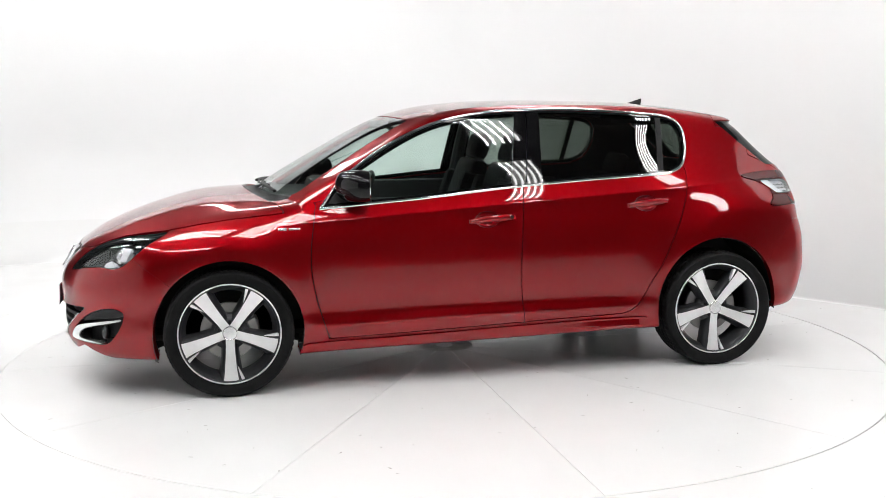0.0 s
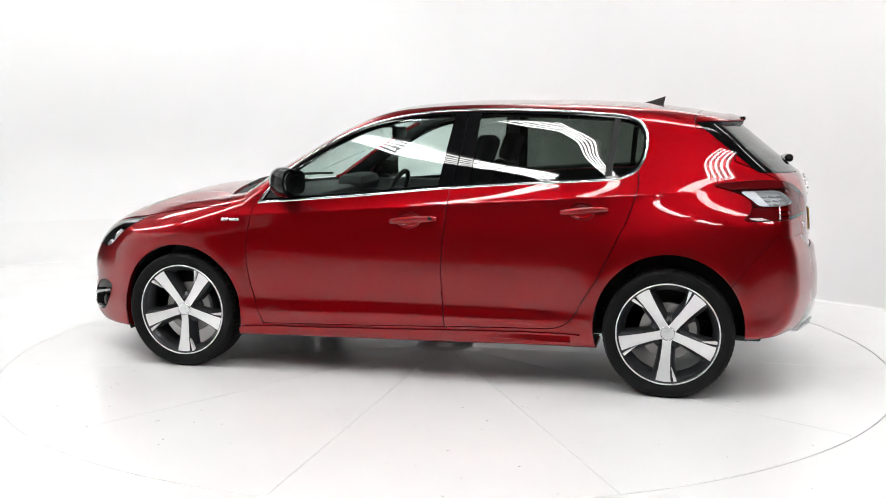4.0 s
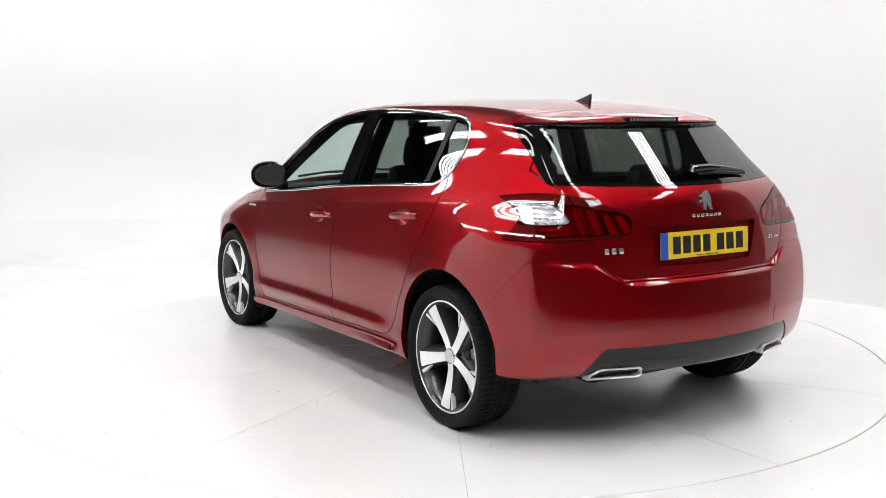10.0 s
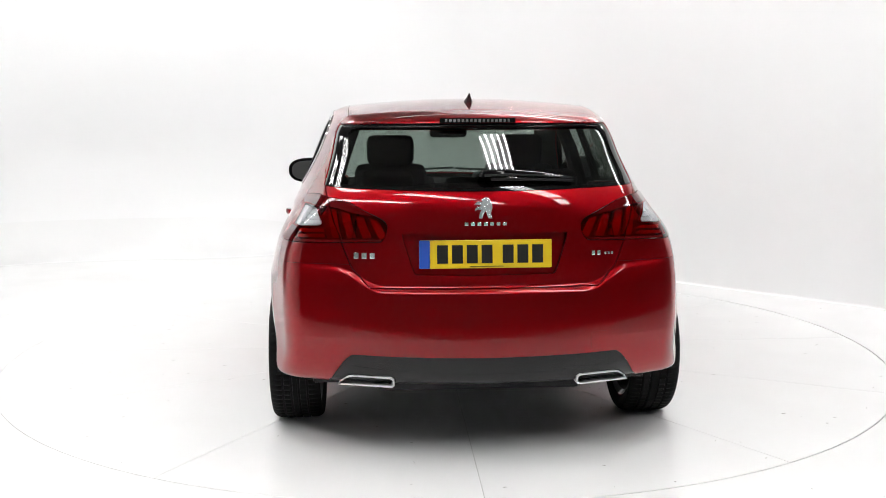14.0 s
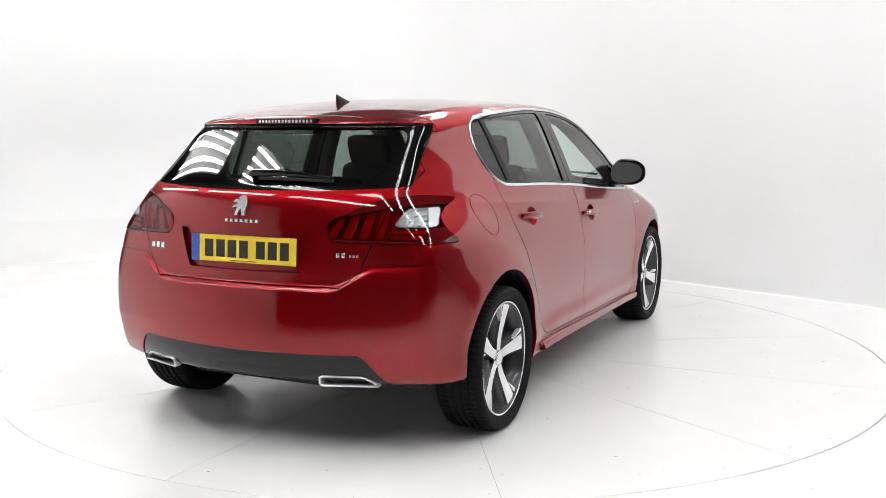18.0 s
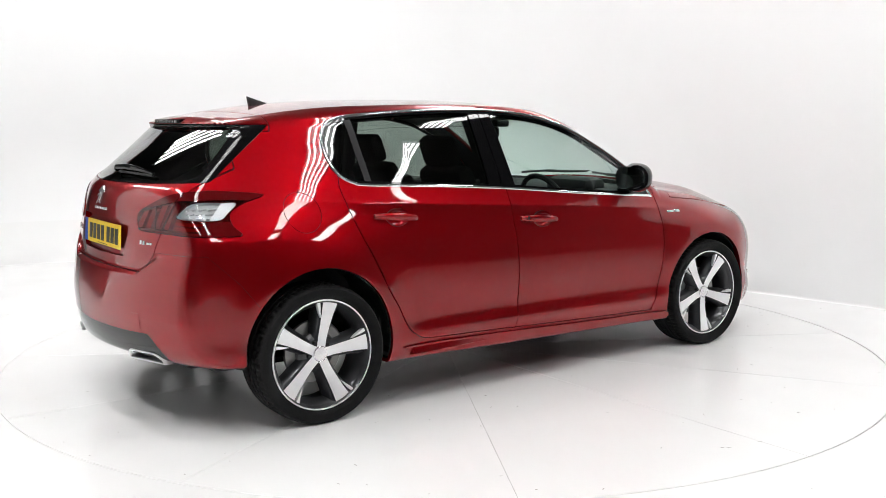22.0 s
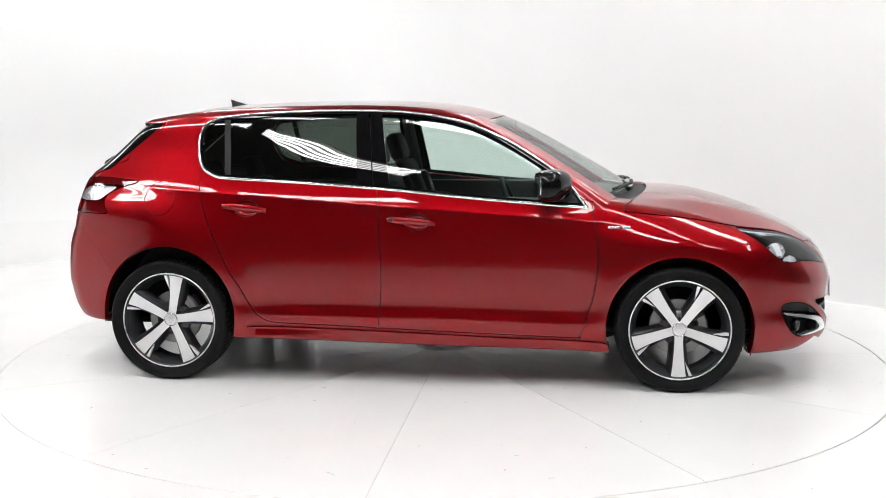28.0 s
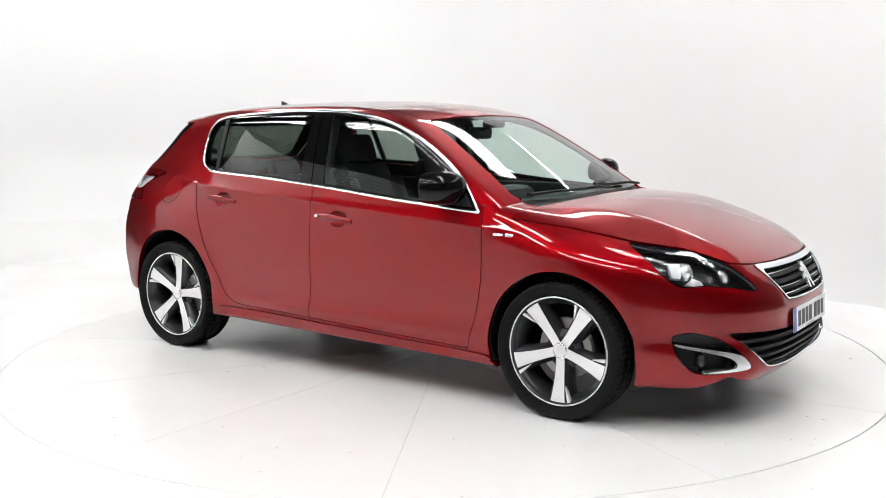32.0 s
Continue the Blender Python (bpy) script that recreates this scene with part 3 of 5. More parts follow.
# ---------------------------------------------------------------- outlines on the body
WINDOW = outline([(0.858, 0.908), (0.813, 0.975), (0.771, 1.025), (0.713, 1.082), (0.568, 1.181), (0.423, 1.261), (0.277, 1.324), (0.130, 1.364), (-0.017, 1.387), (-0.165, 1.400), (-0.46, 1.405), (-0.76, 1.394), (-0.95, 1.381), (-1.06, 1.371), (-1.141, 1.345), (-1.183, 1.290), (-1.190, 1.217), (-1.174, 1.146), (-1.137, 1.089), (-1.078, 1.058), (-1.003, 1.045), (-0.6, 1.024), (-0.16, 0.993), (0.28, 0.951), (0.57, 0.928), (0.82, 0.909)])
FRONT_DOOR = outline([(0.872, 0.93), (0.889, 0.832), (0.904, 0.73), (0.906, 0.613), (0.889, 0.496), (0.862, 0.392), (0.828, 0.283), (0.818, 0.266), (0.78, 0.264), (0.28, 0.279), (-0.17, 0.296), (-0.194, 0.300), (-0.182, 0.45), (-0.178, 0.6), (-0.184, 0.725), (-0.198, 0.9), (-0.207, 1.02), (-0.19, 1.05), (0.3, 1.05), (0.84, 0.95)], 3)
REAR_DOOR = outline([(-0.194, 0.300), (-0.22, 0.298), (-0.45, 0.305), (-0.70, 0.312), (-0.77, 0.320), (-0.815, 0.342), (-0.857, 0.384), (-0.913, 0.487), (-0.969, 0.575), (-1.038, 0.721), (-1.093, 0.837), (-1.134, 0.952), (-1.150, 1.03), (-1.145, 1.085), (-1.10, 1.11), (-0.7, 1.1), (-0.22, 1.05), (-0.207, 1.02), (-0.198, 0.9), (-0.184, 0.725), (-0.178, 0.6), (-0.182, 0.45)], 3)
SILL = outline([(0.93, 0.246), (0.5, 0.257), (0.0, 0.275), (-0.6, 0.292), (-0.86, 0.292), (-0.885, 0.285), (-0.84, 0.262), (-0.74, 0.243), (-0.3, 0.235), (0.3, 0.222), (0.93, 0.208)], 2)
HEADLIGHT = outline([(0.845, 0.808), (0.93, 0.803), (1.02, 0.796), (1.18, 0.780), (1.34, 0.748), (1.47, 0.698), (1.56, 0.645), (1.598, 0.614), (1.58, 0.606), (1.49, 0.616), (1.41, 0.628), (1.30, 0.636), (1.22, 0.640), (1.12, 0.636), (1.045, 0.648), (0.98, 0.685), (0.92, 0.735)], 4)
FOG = outline([(1.03, 0.418), (1.10, 0.440), (1.20, 0.436), (1.32, 0.410), (1.43, 0.365), (1.52, 0.305), (1.535, 0.282), (1.50, 0.268), (1.36, 0.260), (1.22, 0.258), (1.14, 0.275), (1.06, 0.340)], 4)
GRILLE = outline([(0.0, 0.700), (0.15, 0.702), (0.30, 0.704), (0.39, 0.706), (0.402, 0.695), (0.375, 0.655), (0.335, 0.60), (0.295, 0.556), (0.27, 0.546), (0.15, 0.540), (0.0, 0.538), (-0.2, 0.54), (-0.2, 0.70)], 3)
INTAKE = outline([(0.0, 0.418), (0.25, 0.420), (0.45, 0.426), (0.60, 0.434), (0.622, 0.428), (0.58, 0.39), (0.52, 0.33), (0.47, 0.288), (0.42, 0.266), (0.25, 0.254), (0.0, 0.250), (-0.2, 0.25), (-0.2, 0.418)], 3)
TAIL_LAMP = outline([(0.775, 1.028), (0.86, 1.000), (0.915, 0.972), (0.925, 0.945), (0.89, 0.905), (0.835, 0.866), (1.0, 0.866), (1.25, 0.870), (1.50, 0.874), (1.545, 0.880), (1.565, 0.915), (1.548, 0.955), (1.44, 0.995), (1.30, 1.034), (1.12, 1.050), (0.95, 1.045)], 4)
DIFFUSER = outline([(0.0, 0.43), (0.40, 0.432), (0.51, 0.434), (0.535, 0.428), (0.568, 0.395), (0.612, 0.325), (0.63, 0.29), (0.63, 0.1), (0.0, 0.1), (-0.2, 0.1), (-0.2, 0.43)], 2)
PLATE_BAY = outline([(0.0, 0.912), (0.30, 0.910), (0.322, 0.906), (0.325, 0.896), (0.283, 0.764), (0.270, 0.750), (0.25, 0.748), (0.0, 0.746), (-0.2, 0.746), (-0.2, 0.912)], 2)
hood_edge = line((0.85, 0.908), (1.0, 0.897), (1.15, 0.881), (1.3, 0.865), (1.44, 0.843), (1.6, 0.813), (1.70, 0.800), (1.79, 0.785), (1.88, 0.757), (1.96, 0.722), (2.02, 0.710), (2.1, 0.704), (2.3, 0.70))
hatch_side = line((0.60, 0.40), (0.692, 0.447), (0.72, 0.475), (0.774, 0.525), (0.85, 0.556), (0.954, 0.599), (1.092, 0.635), (1.3, 0.66))


def f_window(x, y, z):
    return np.maximum(WINDOW(x, z), 0.45 - y)


def f_front_door(x, y, z):
    return np.maximum(FRONT_DOOR(x, z), 0.5 - y)


def f_rear_door(x, y, z):
    return np.maximum(REAR_DOOR(x, z), 0.5 - y)


def f_sill(x, y, z):
    return np.maximum(SILL(x, z), 0.6 - y)


def f_arch(x, y, z):
    f = np.minimum(np.hypot(x - WHEEL_X, z - 0.315) - 0.362, np.hypot((x + WHEEL_X) * 1.01, (z - 0.335) * 0.985) - 0.364)
    return np.maximum(f, 0.45 - y)


def f_screen(x, y, z):
    a = smax(x - (1.127 - 0.36 * y * y), y - (0.530 + (x - 0.35) * 0.235), 0.05)
    return np.maximum(smax(a, (0.395 - 0.20 * y * y) - x, 0.05), 0.85 - z)


def f_bonnet(x, y, z):
    a = smax(hood_edge(x) - z, (1.195 - 0.25 * y * y) - x, 0.008)
    return np.maximum(a, x - 2.5)


def f_cowl(x, y, z):
    return np.maximum(np.maximum(np.maximum(x - (1.193 - 0.25 * y * y), (1.129 - 0.36 * y * y) - x), y - 0.66), 0.88 - z)


def f_backlight(x, y, z):
    a = smax(1.072 + 0.035 * y * y - z, x - (-1.418 - (1.324 - z) * 1.24), 0.015)
    return smax(a, z - 1.333, 0.01)


def f_spoiler(x, y, z):
    return np.maximum(np.maximum(x + 1.44 - 0.10 * y * y + 0.3 * np.maximum(1.33 - z, 0), 1.30 - z), y - 0.80)


def f_headlight(x, y, z):
    return np.maximum(HEADLIGHT(x - y, z), 1.3 - x)


def f_fog(x, y, z):
    return np.maximum(FOG(x - y, z), 1.3 - x)


def f_grille(x, y, z):
    return np.maximum(GRILLE(y, z), 1.8 - x)


def f_intake(x, y, z):
    return np.maximum(INTAKE(y, z), 1.8 - x)


def f_tail_lamp(x, y, z):
    return np.maximum(TAIL_LAMP(-x - y, z), x + 1.3)


def f_hatch(x, y, z):
    return np.maximum(np.maximum(y - hatch_side(z), x + 1.6), np.maximum(0.696 - z, z - 1.20))


def f_diffuser(x, y, z):
    return np.maximum(DIFFUSER(y, z), x + 1.75)


def f_front_bumper(x, y, z):
    return line((0.1, 1.575), (0.55, 1.575), (0.60, 1.64), (0.68, 1.75), (0.95, 1.76))(z) - x


def f_rear_bumper(x, y, z):
    return np.maximum(x + line((0.1, 1.60), (0.55, 1.60), (0.66, 1.68), (0.78, 1.80), (0.95, 1.82))(z), z - 0.787)


def f_roof(x, y, z):
    return np.maximum(y - line((-1.5, 0.545), (-0.3, 0.575), (0.35, 0.545))(x), 1.25 - z)


def band(fn, w):
    """The strip of width w just within an outline."""
    return lambda x, y, z: (lambda s: np.maximum(s, -w - s))(fn(x, y, z))


def on_skin(x, z, side=1):
    """The place on the flank at (x, z)."""
    lo, hi = 0.2, 1.2
    for _ in range(40):
        mid = (lo + hi) / 2
        if body(np.array([[x, mid, z]]))[0] < 0:
            lo = mid
        else:
            hi = mid
    p = np.array([[x, lo, z]])
    n = normals_of(p)[0]
    return Vector((x, lo * side, z)), Vector((n[0], n[1] * side, n[2]))


def on_end(y, z, sign):
    """The place on the nose (sign 1) or the tail (-1) at (y, z)."""
    lo, hi = 1.2, 2.4
    for _ in range(40):
        mid = (lo + hi) / 2
        if body(np.array([[sign * mid, y, z]]))[0] < 0:
            lo = mid
        else:
            hi = mid
    n = normals_of(np.array([[sign * lo, y, z]]))[0]
    return Vector((sign * lo, y, z)), Vector(n)


def bowl(name, mesh, fn, depth, mat, parent, side):
    """A rounded hollow pressed into the skin, deepest where fn is 0 and level where it is 1."""
    v, f = mesh
    n = normals_of(v)
    t = np.clip(fn(v[:, 0], v[:, 1], v[:, 2]), 0, 1)[:, None]
    vv = v - n * depth * (1 - t**6)
    if side == 1:
        vv, f = vv * np.array([1, -1, 1]), f[:, ::-1]
    return arrays(name, vv, f, mat, parent)


def bodywork(car):
    skin = master()
    _, skin = carve(skin, f_arch, 0)
    win, skin = carve(skin, f_window, 0)
    screen, skin = carve(skin, f_screen, 0.002)
    back, skin = carve(skin, f_backlight, 0.002)
    cowl, skin = carve(skin, f_cowl, 0.001)
    head, skin = carve(skin, f_headlight, 0.002)
    fog, skin = carve(skin, f_fog, 0)
    grille, skin = carve(skin, f_grille, 0.001)
    intake, skin = carve(skin, f_intake, 0)
    tail, skin = carve(skin, f_tail_lamp, 0.0015)
    diff, skin = carve(skin, f_diffuser, 0.001)
    inner = skin
    shell("inner_shell", inner, TRIM, car, -0.028, 0, 2, "dark grey inner panels and headlining")
    bonnet, skin = carve(skin, f_bonnet)
    spoiler, skin = carve(skin, f_spoiler, 0.002)
    hatch, skin = carve(skin, f_hatch)
    fdoor, skin = carve(skin, f_front_door)
    rdoor, skin = carve(skin, f_rear_door)
    sill, skin = carve(skin, f_sill, 0.0005)
    fbump, skin = carve(skin, f_front_bumper, 0.0007)
    rbump, skin = carve(skin, f_rear_bumper, 0.0007)
    roof, skin = carve(skin, f_roof, 0.0012)
    shell("roof", roof, PAINT, car, 0, 0.012, 2)
    bon = shell("bonnet", bonnet, PAINT, car, 0, 0.02, 2)
    bay, hatch = carve(hatch, lambda x, y, z: PLATE_BAY(y, z), 0)
    tailgate = shell("tailgate", hatch, PAINT, car, 0, 0.02, 2)
    shell("plate_bay", bay, PAINT, tailgate, -0.020, -0.020, 2, "recessed red panel round the number plate")
    shell("roof_spoiler", spoiler, PAINT, tailgate, 0, 0.02, 2, "red spoiler lip over the rear window")
    tow, _ = carve(rbump, lambda x, y, z: np.maximum(np.abs(y - 0.452) - 0.033, np.abs(z - 0.485) - 0.034), 0)
    front_b = shell("front_bumper", fbump, PAINT, car, 0, 0.03, 2)
    rear_b = shell("rear_bumper", rbump, PAINT, car, 0, 0.03, 2)
    shell("tow_eye_cover", tow, PAINT, rear_b, 0.0016, 0.006, 1, "small red tow eye cover")
    shell("diffuser", diff, VALANCE, rear_b, -0.004, 0.03, 2, "gloss black rear valance")
    shell("windscreen", screen, CLEAR, car, -0.003, 0.005, 2, "lightly green tinted windscreen glass")
    shell("cowl_panel", cowl, BLACK, car, -0.012, 0.02, 2, "black plastic scuttle below the windscreen")
    # rear window: glossy black surround and the pane within it
    pane, surround = carve(back, lambda x, y, z: smax(smax(1.085 + 0.03 * y * y - z, y - (0.545 + (1.30 - z) * 0.30), 0.04), z - 1.318, 0.04), 0.0)
    shell("rear_window_surround", surround, GLOSS_BLACK, tailgate, -0.003, 0.012, 2, "gloss black panels flanking the rear window")
    shell("rear_window", pane, TINTED, tailgate, -0.005, 0.004, 2, "dark tinted rear window glass")
    doors = {}
    for side in (0, 1):
        panel = skin
        if side:
            flap, panel = carve(skin, lambda x, y, z: np.maximum(np.hypot(x + 1.36, z - 0.946) - 0.086, 0.5 - y), 0.0014)
            shell("fuel_flap", flap, PAINT, car, 0, 0.012, side, "round red fuel filler flap")
        shell("wing_and_sides", panel, PAINT, car, 0, 0.018, side, "red metallic side frame and wings")
        for nm, name, mesh, hx, hz in (("f", "front_door", fdoor, 0.0, 0.838), ("r", "rear_door", rdoor, -0.885, 0.899)):
            cup, rest = carve(mesh, lambda x, y, z: np.hypot((x - hx) * 0.66, z - hz) - 0.043, 0)
            doors[nm, side] = shell(name, rest, PAINT, car, 0, 0.02, side)
            bowl("handle_cup", cup, lambda x, y, z: np.hypot((x - hx) * 0.66, z - hz) / 0.043, 0.025, PAINT, doors[nm, side], side)
        shell("side_skirt", sill, PAINT, car, 0.012, 0.016, side)
        # side windows: chrome surround, black pillar trims, clear front pane, tinted rear panes
        _, rest = rounded_strip("window_chrome", win, f_window, 0.013, CHROME, car, side, "bright chrome strip round the side windows")
        seal, rest = carve(rest, band(f_window, 0.024), 0)
        shell("window_seal", seal, GLOSS_BLACK, car, -0.002, 0.030, side)
        b_pillar = lambda x, y, z: np.abs(x + 0.225 + (z - 1.0) * 0.12) - 0.084 + 0.045 * (z - 1.0)
        pil, rest = carve(rest, b_pillar, 0)
        for nm, lo in (("f", 1), ("r", -1)):
            half, _ = carve(pil, lambda x, y, z: -lo * (x + 0.225 + (z - 1.0) * 0.12), 0.003)
            shell("pillar_trim", half, GLOSS_BLACK, doors[nm, side], -0.001, 0.012, side, "gloss black centre pillar trim")
        quarter, rest = carve(rest, lambda x, y, z: np.abs(x + 1.00 + (z - 1.06) * 0.12) - 0.016, 0)
        shell("window_divider", quarter, BLACK, doors["r", side], -0.001, 0.012, side)
        tri, rest = carve(rest, lambda x, y, z: 0.70 + (z - 0.95) * 0.35 - x, 0)
        shell("mirror_triangle", tri, BLACK, doors["f", side], -0.001, 0.012, side)
        fg, rg = carve(rest, lambda x, y, z: -x - 0.225 - (z - 1.0) * 0.12, 0)
        shell("side_window", fg, CLEAR, doors["f", side], -0.007, 0.004, side, "clear front side window glass")
        fixed, mid = carve(rg, lambda x, y, z: x + 1.00 + (z - 1.06) * 0.12, 0)
        shell("side_window", mid, TINTED, doors["r", side], -0.007, 0.004, side, "dark privacy glass")
        shell("quarter_window", fixed, TINTED, doors["r", side], -0.007, 0.004, side, "dark privacy glass")
    return dict(head=head, fog=fog, grille=grille, intake=intake, tail=tail, front_b=front_b, rear_b=rear_b, tailgate=tailgate, bonnet=bon, doors=doors)


def wheel(car):
    """One wheel, built with its outer face to +y, then set at the four corners."""
    bm = bmesh.new()
    prof = [(0.237, 0.070), (0.2515, 0.088), (0.2565, 0.0905), (0.262, 0.097), (0.285, 0.108), (0.300, 0.1085), (0.309, 0.100), (0.3145, 0.088), (0.3165, 0.074), (0.3165, 0.058), (0.310, 0.056), (0.310, 0.049), (0.3175, 0.047), (0.318, 0.022), (0.311, 0.020), (0.311, 0.012), (0.318, 0.010),
            (0.318, -0.010), (0.311, -0.012), (0.311, -0.020), (0.318, -0.022), (0.3175, -0.047), (0.310, -0.049), (0.310, -0.056), (0.3165, -0.058), (0.3165, -0.074), (0.3145, -0.088), (0.309, -0.100), (0.300, -0.1085), (0.285, -0.108), (0.258, -0.097), (0.246, -0.088), (0.231, -0.070)]
    shoulder = {7, 8, 9, 12, 13, 19, 20, 24, 25, 26}

    def grooved(r, j, i):
        return r - 0.006 if j in shoulder and i % 3 == 0 else r

    revolve(bm, prof, 216, r_of=grooved)
    tyre = part("wheel", bm, RUBBER, car, "alloy wheel with low-profile black tyre", smooth=True)
    bm = bmesh.new()
    revolve(bm, [(0.240, 0.080), (0.2445, 0.086), (0.2445, 0.0905), (0.242, 0.0925), (0.2385, 0.0915), (0.2370, 0.088)], 96, closed=True)
    part("rim_flange", bm, MACHINED, tyre, "bright machined rim edge")
    bm = bmesh.new()
    revolve(bm, [(0.2375, 0.090), (0.228, 0.078), (0.221, 0.045), (0.217, 0.0), (0.217, -0.08), (0.240, -0.095)], 72)
    part("rim_barrel", bm, ALLOY_DARK, tyre)

    def face(r):
        return 0.052 + 0.030 * (r / 0.235) ** 1.5 + 0.008 * math.exp(-((r / 0.05) ** 2))

    half = line((0.02, 0.0215), (0.06, 0.0205), (0.12, 0.0235), (0.18, 0.0290), (0.215, 0.0335), (0.236, 0.0385))
    for k in range(5):
        a = math.radians(-90 + 72 * k)
        c, s = math.cos(a), math.sin(a)
        radial = Vector((c, 0, s))
        across = Vector((-s, 0, c))
        bm = bmesh.new()
        rings = []
        for r in np.linspace(0.028, 0.2365, 12):
            w = float(half(r))
            y = face(r)
            ring = []
            for (dw, dy) in ((-w - 0.007, -0.045), (-w - 0.004, -0.006), (-w, 0), (w, 0), (w + 0.004, -0.006), (w + 0.007, -0.045)):
                ring.append(bm.verts.new(radial * r + across * dw + Vector((0, y + dy, 0))))
            rings.append(ring)
        for p, q in zip(rings, rings[1:]):
            for j in range(5):
                f = bm.faces.new((p[j], p[j + 1], q[j + 1], q[j]))
                f.material_index = 0 if j == 2 else 1
        part("spoke", bm, [MACHINED, ALLOY_DARK], tyre, "machined alloy spoke with dark flanks")
        # dark dished frame of the opening beside the spoke, and the slim bright blade
        mid = a + math.radians(36)
        axis, cross = Vector((math.cos(mid), 0, math.sin(mid))), Vector((-math.sin(mid), 0, math.cos(mid)))
        sin36, cos36 = math.sin(math.radians(36)), math.cos(math.radians(36))

        def opening(clear, low, rim):
            flank = [(u, (u * sin36 - float(half(u / cos36)) - clear) / cos36) for u in np.linspace(low, rim, 24)]
            flank = [(u, max(v, 0.0008)) for u, v in flank if math.hypot(u, max(v, 0)) < rim]
            flank = [flank[round(i * (len(flank) - 1) / 8)] for i in range(9)]
            end = math.atan2(flank[-1][1], flank[-1][0])
            arc = [(rim * math.cos(t), rim * math.sin(t)) for t in np.linspace(end, -end, 9)]
            return flank + arc + [(u, -v) for u, v in flank[::-1]]

        bm = bmesh.new()
        loops = []
        for clear, low, rim, back in ((0.001, 0.050, 0.2285, 0.010), (0.006, 0.058, 0.2250, 0.014), (0.018, 0.088, 0.2060, 0.040), (0.019, 0.090, 0.2050, 0.075)):
            loops.append([bm.verts.new(axis * u + cross * v + Vector((0, face(math.hypot(u, v)) - back, 0))) for u, v in opening(clear, low, rim)])
        for p, q in zip(loops, loops[1:]):
            for j in range(len(p)):
                i = (j + 1) % len(p)
                bm.faces.new((p[j], p[i], q[i], q[j]))
        part("spoke_web", bm, ALLOY_DARK, tyre)
        bm = bmesh.new()
        plate(bm, [(0.158, -0.031), (0.200, -0.041), (0.238, -0.054), (0.236, -0.072)][::-1], 0.02, lambda u, v, w: radial * u + across * v + Vector((0, face(u) - 0.018 + w, 0)))
        part("spoke_blade", bm, MACHINED, tyre, "slim bright blade beside the spoke")
        b = math.radians(-90 + 36 + 72 * k)
        bm = bmesh.new()
        bmesh.ops.create_cone(bm, cap_ends=True, segments=6, radius1=0.0115, radius2=0.010, depth=0.03, matrix=Matrix.Translation((0.052 * math.cos(b), 0.045, 0.052 * math.sin(b))) @ pose(0, 0, 0, -90))
        part("wheel_bolt", bm, BLACK, tyre)
    bm = bmesh.new()
    revolve(bm, [(0.078, 0.0), (0.075, 0.034), (0.064, 0.042), (0.040, 0.046), (0.036, 0.052), (0.0005, 0.052)], 40)
    part("hub", bm, ALLOY_DARK, tyre)
    bm = bmesh.new()
    revolve(bm, [(0.036, 0.050), (0.0355, 0.066), (0.033, 0.0685), (0.031, 0.067), (0.0005, 0.068)], 40)
    part("hub_cap", bm, SATIN, tyre, "silver centre cap")
    bm = bmesh.new()
    revolve(bm, [(0.07, -0.005), (0.141, -0.005), (0.1415, -0.012), (0.1415, -0.026), (0.07, -0.026)], 64)
    part("brake_disc", bm, STEEL, tyre)
    bm = bmesh.new()
    rings = []
    for i in range(13):
        a = math.radians(152 + 56 * i / 12)
        rings.append([bm.verts.new((rr * math.cos(a), yy, rr * math.sin(a))) for rr, yy in ((0.096, -0.04), (0.094, 0.010), (0.100, 0.018), (0.138, 0.018), (0.148, 0.008), (0.150, -0.04))])
    for p, q in zip(rings, rings[1:]):
        for j in range(6):
            bm.faces.new((p[j], p[(j + 1) % 6], q[(j + 1) % 6], q[j]))
    bm.faces.new(rings[0])
    bm.faces.new(rings[-1][::-1])
    part("brake_caliper", bm, STEEL, tyre)
    for piece in tyre.children:
        if piece.name.startswith(("rim", "spoke")):
            piece.data.transform(Matrix.Diagonal((1.025, 1, 1.025, 1)))
    for x, side, spin in ((WHEEL_X, 1, 0), (-WHEEL_X, 1, -4), (WHEEL_X, -1, 0), (-WHEEL_X, -1, 25)):
        m = pose(x, side * 0.790, WHEEL_Z, 0, 0, 0 if side > 0 else 180) @ pose(0, 0, 0, 0, spin, 0)
        if (x, side) == (WHEEL_X, 1):
            tyre.matrix_local = m
        else:
            copy_thing(tyre, m)


def wheel_wells(car):
    for x, zc, lo in ((WHEEL_X, 0.315, -21), (-WHEEL_X, 0.335, -7)):
        for side in (1, -1):
            bm = bmesh.new()
            rows = []
            for i in range(25):
                a = math.radians(lo + (180 - 2 * lo) * i / 24)
                rows.append([bm.verts.new((x + r * math.cos(a), side * y, zc + r * math.sin(a))) for r, y in ((0.3645, 0.855), (0.384, 0.80), (0.384, 0.50), (0.05, 0.48))])
            for p, q in zip(rows, rows[1:]):
                for j in range(3):
                    bm.faces.new((p[j], p[j + 1], q[j + 1], q[j]))
            part("wheel_arch_liner", bm, BLACK, car, "black plastic wheel arch liner")
    bm = bmesh.new()
    box(bm, (-1.75, -0.70, 0.26), (1.9, 0.70, 0.29), 0.01)
    box(bm, (-0.92, -0.84, 0.215), (0.92, 0.84, 0.25), 0.01)
    box(bm, (-1.78, -0.45, 0.22), (-1.5, 0.45, 0.30), 0.04)
    part("underbody", bm, BLACK, car, "black underside panels")


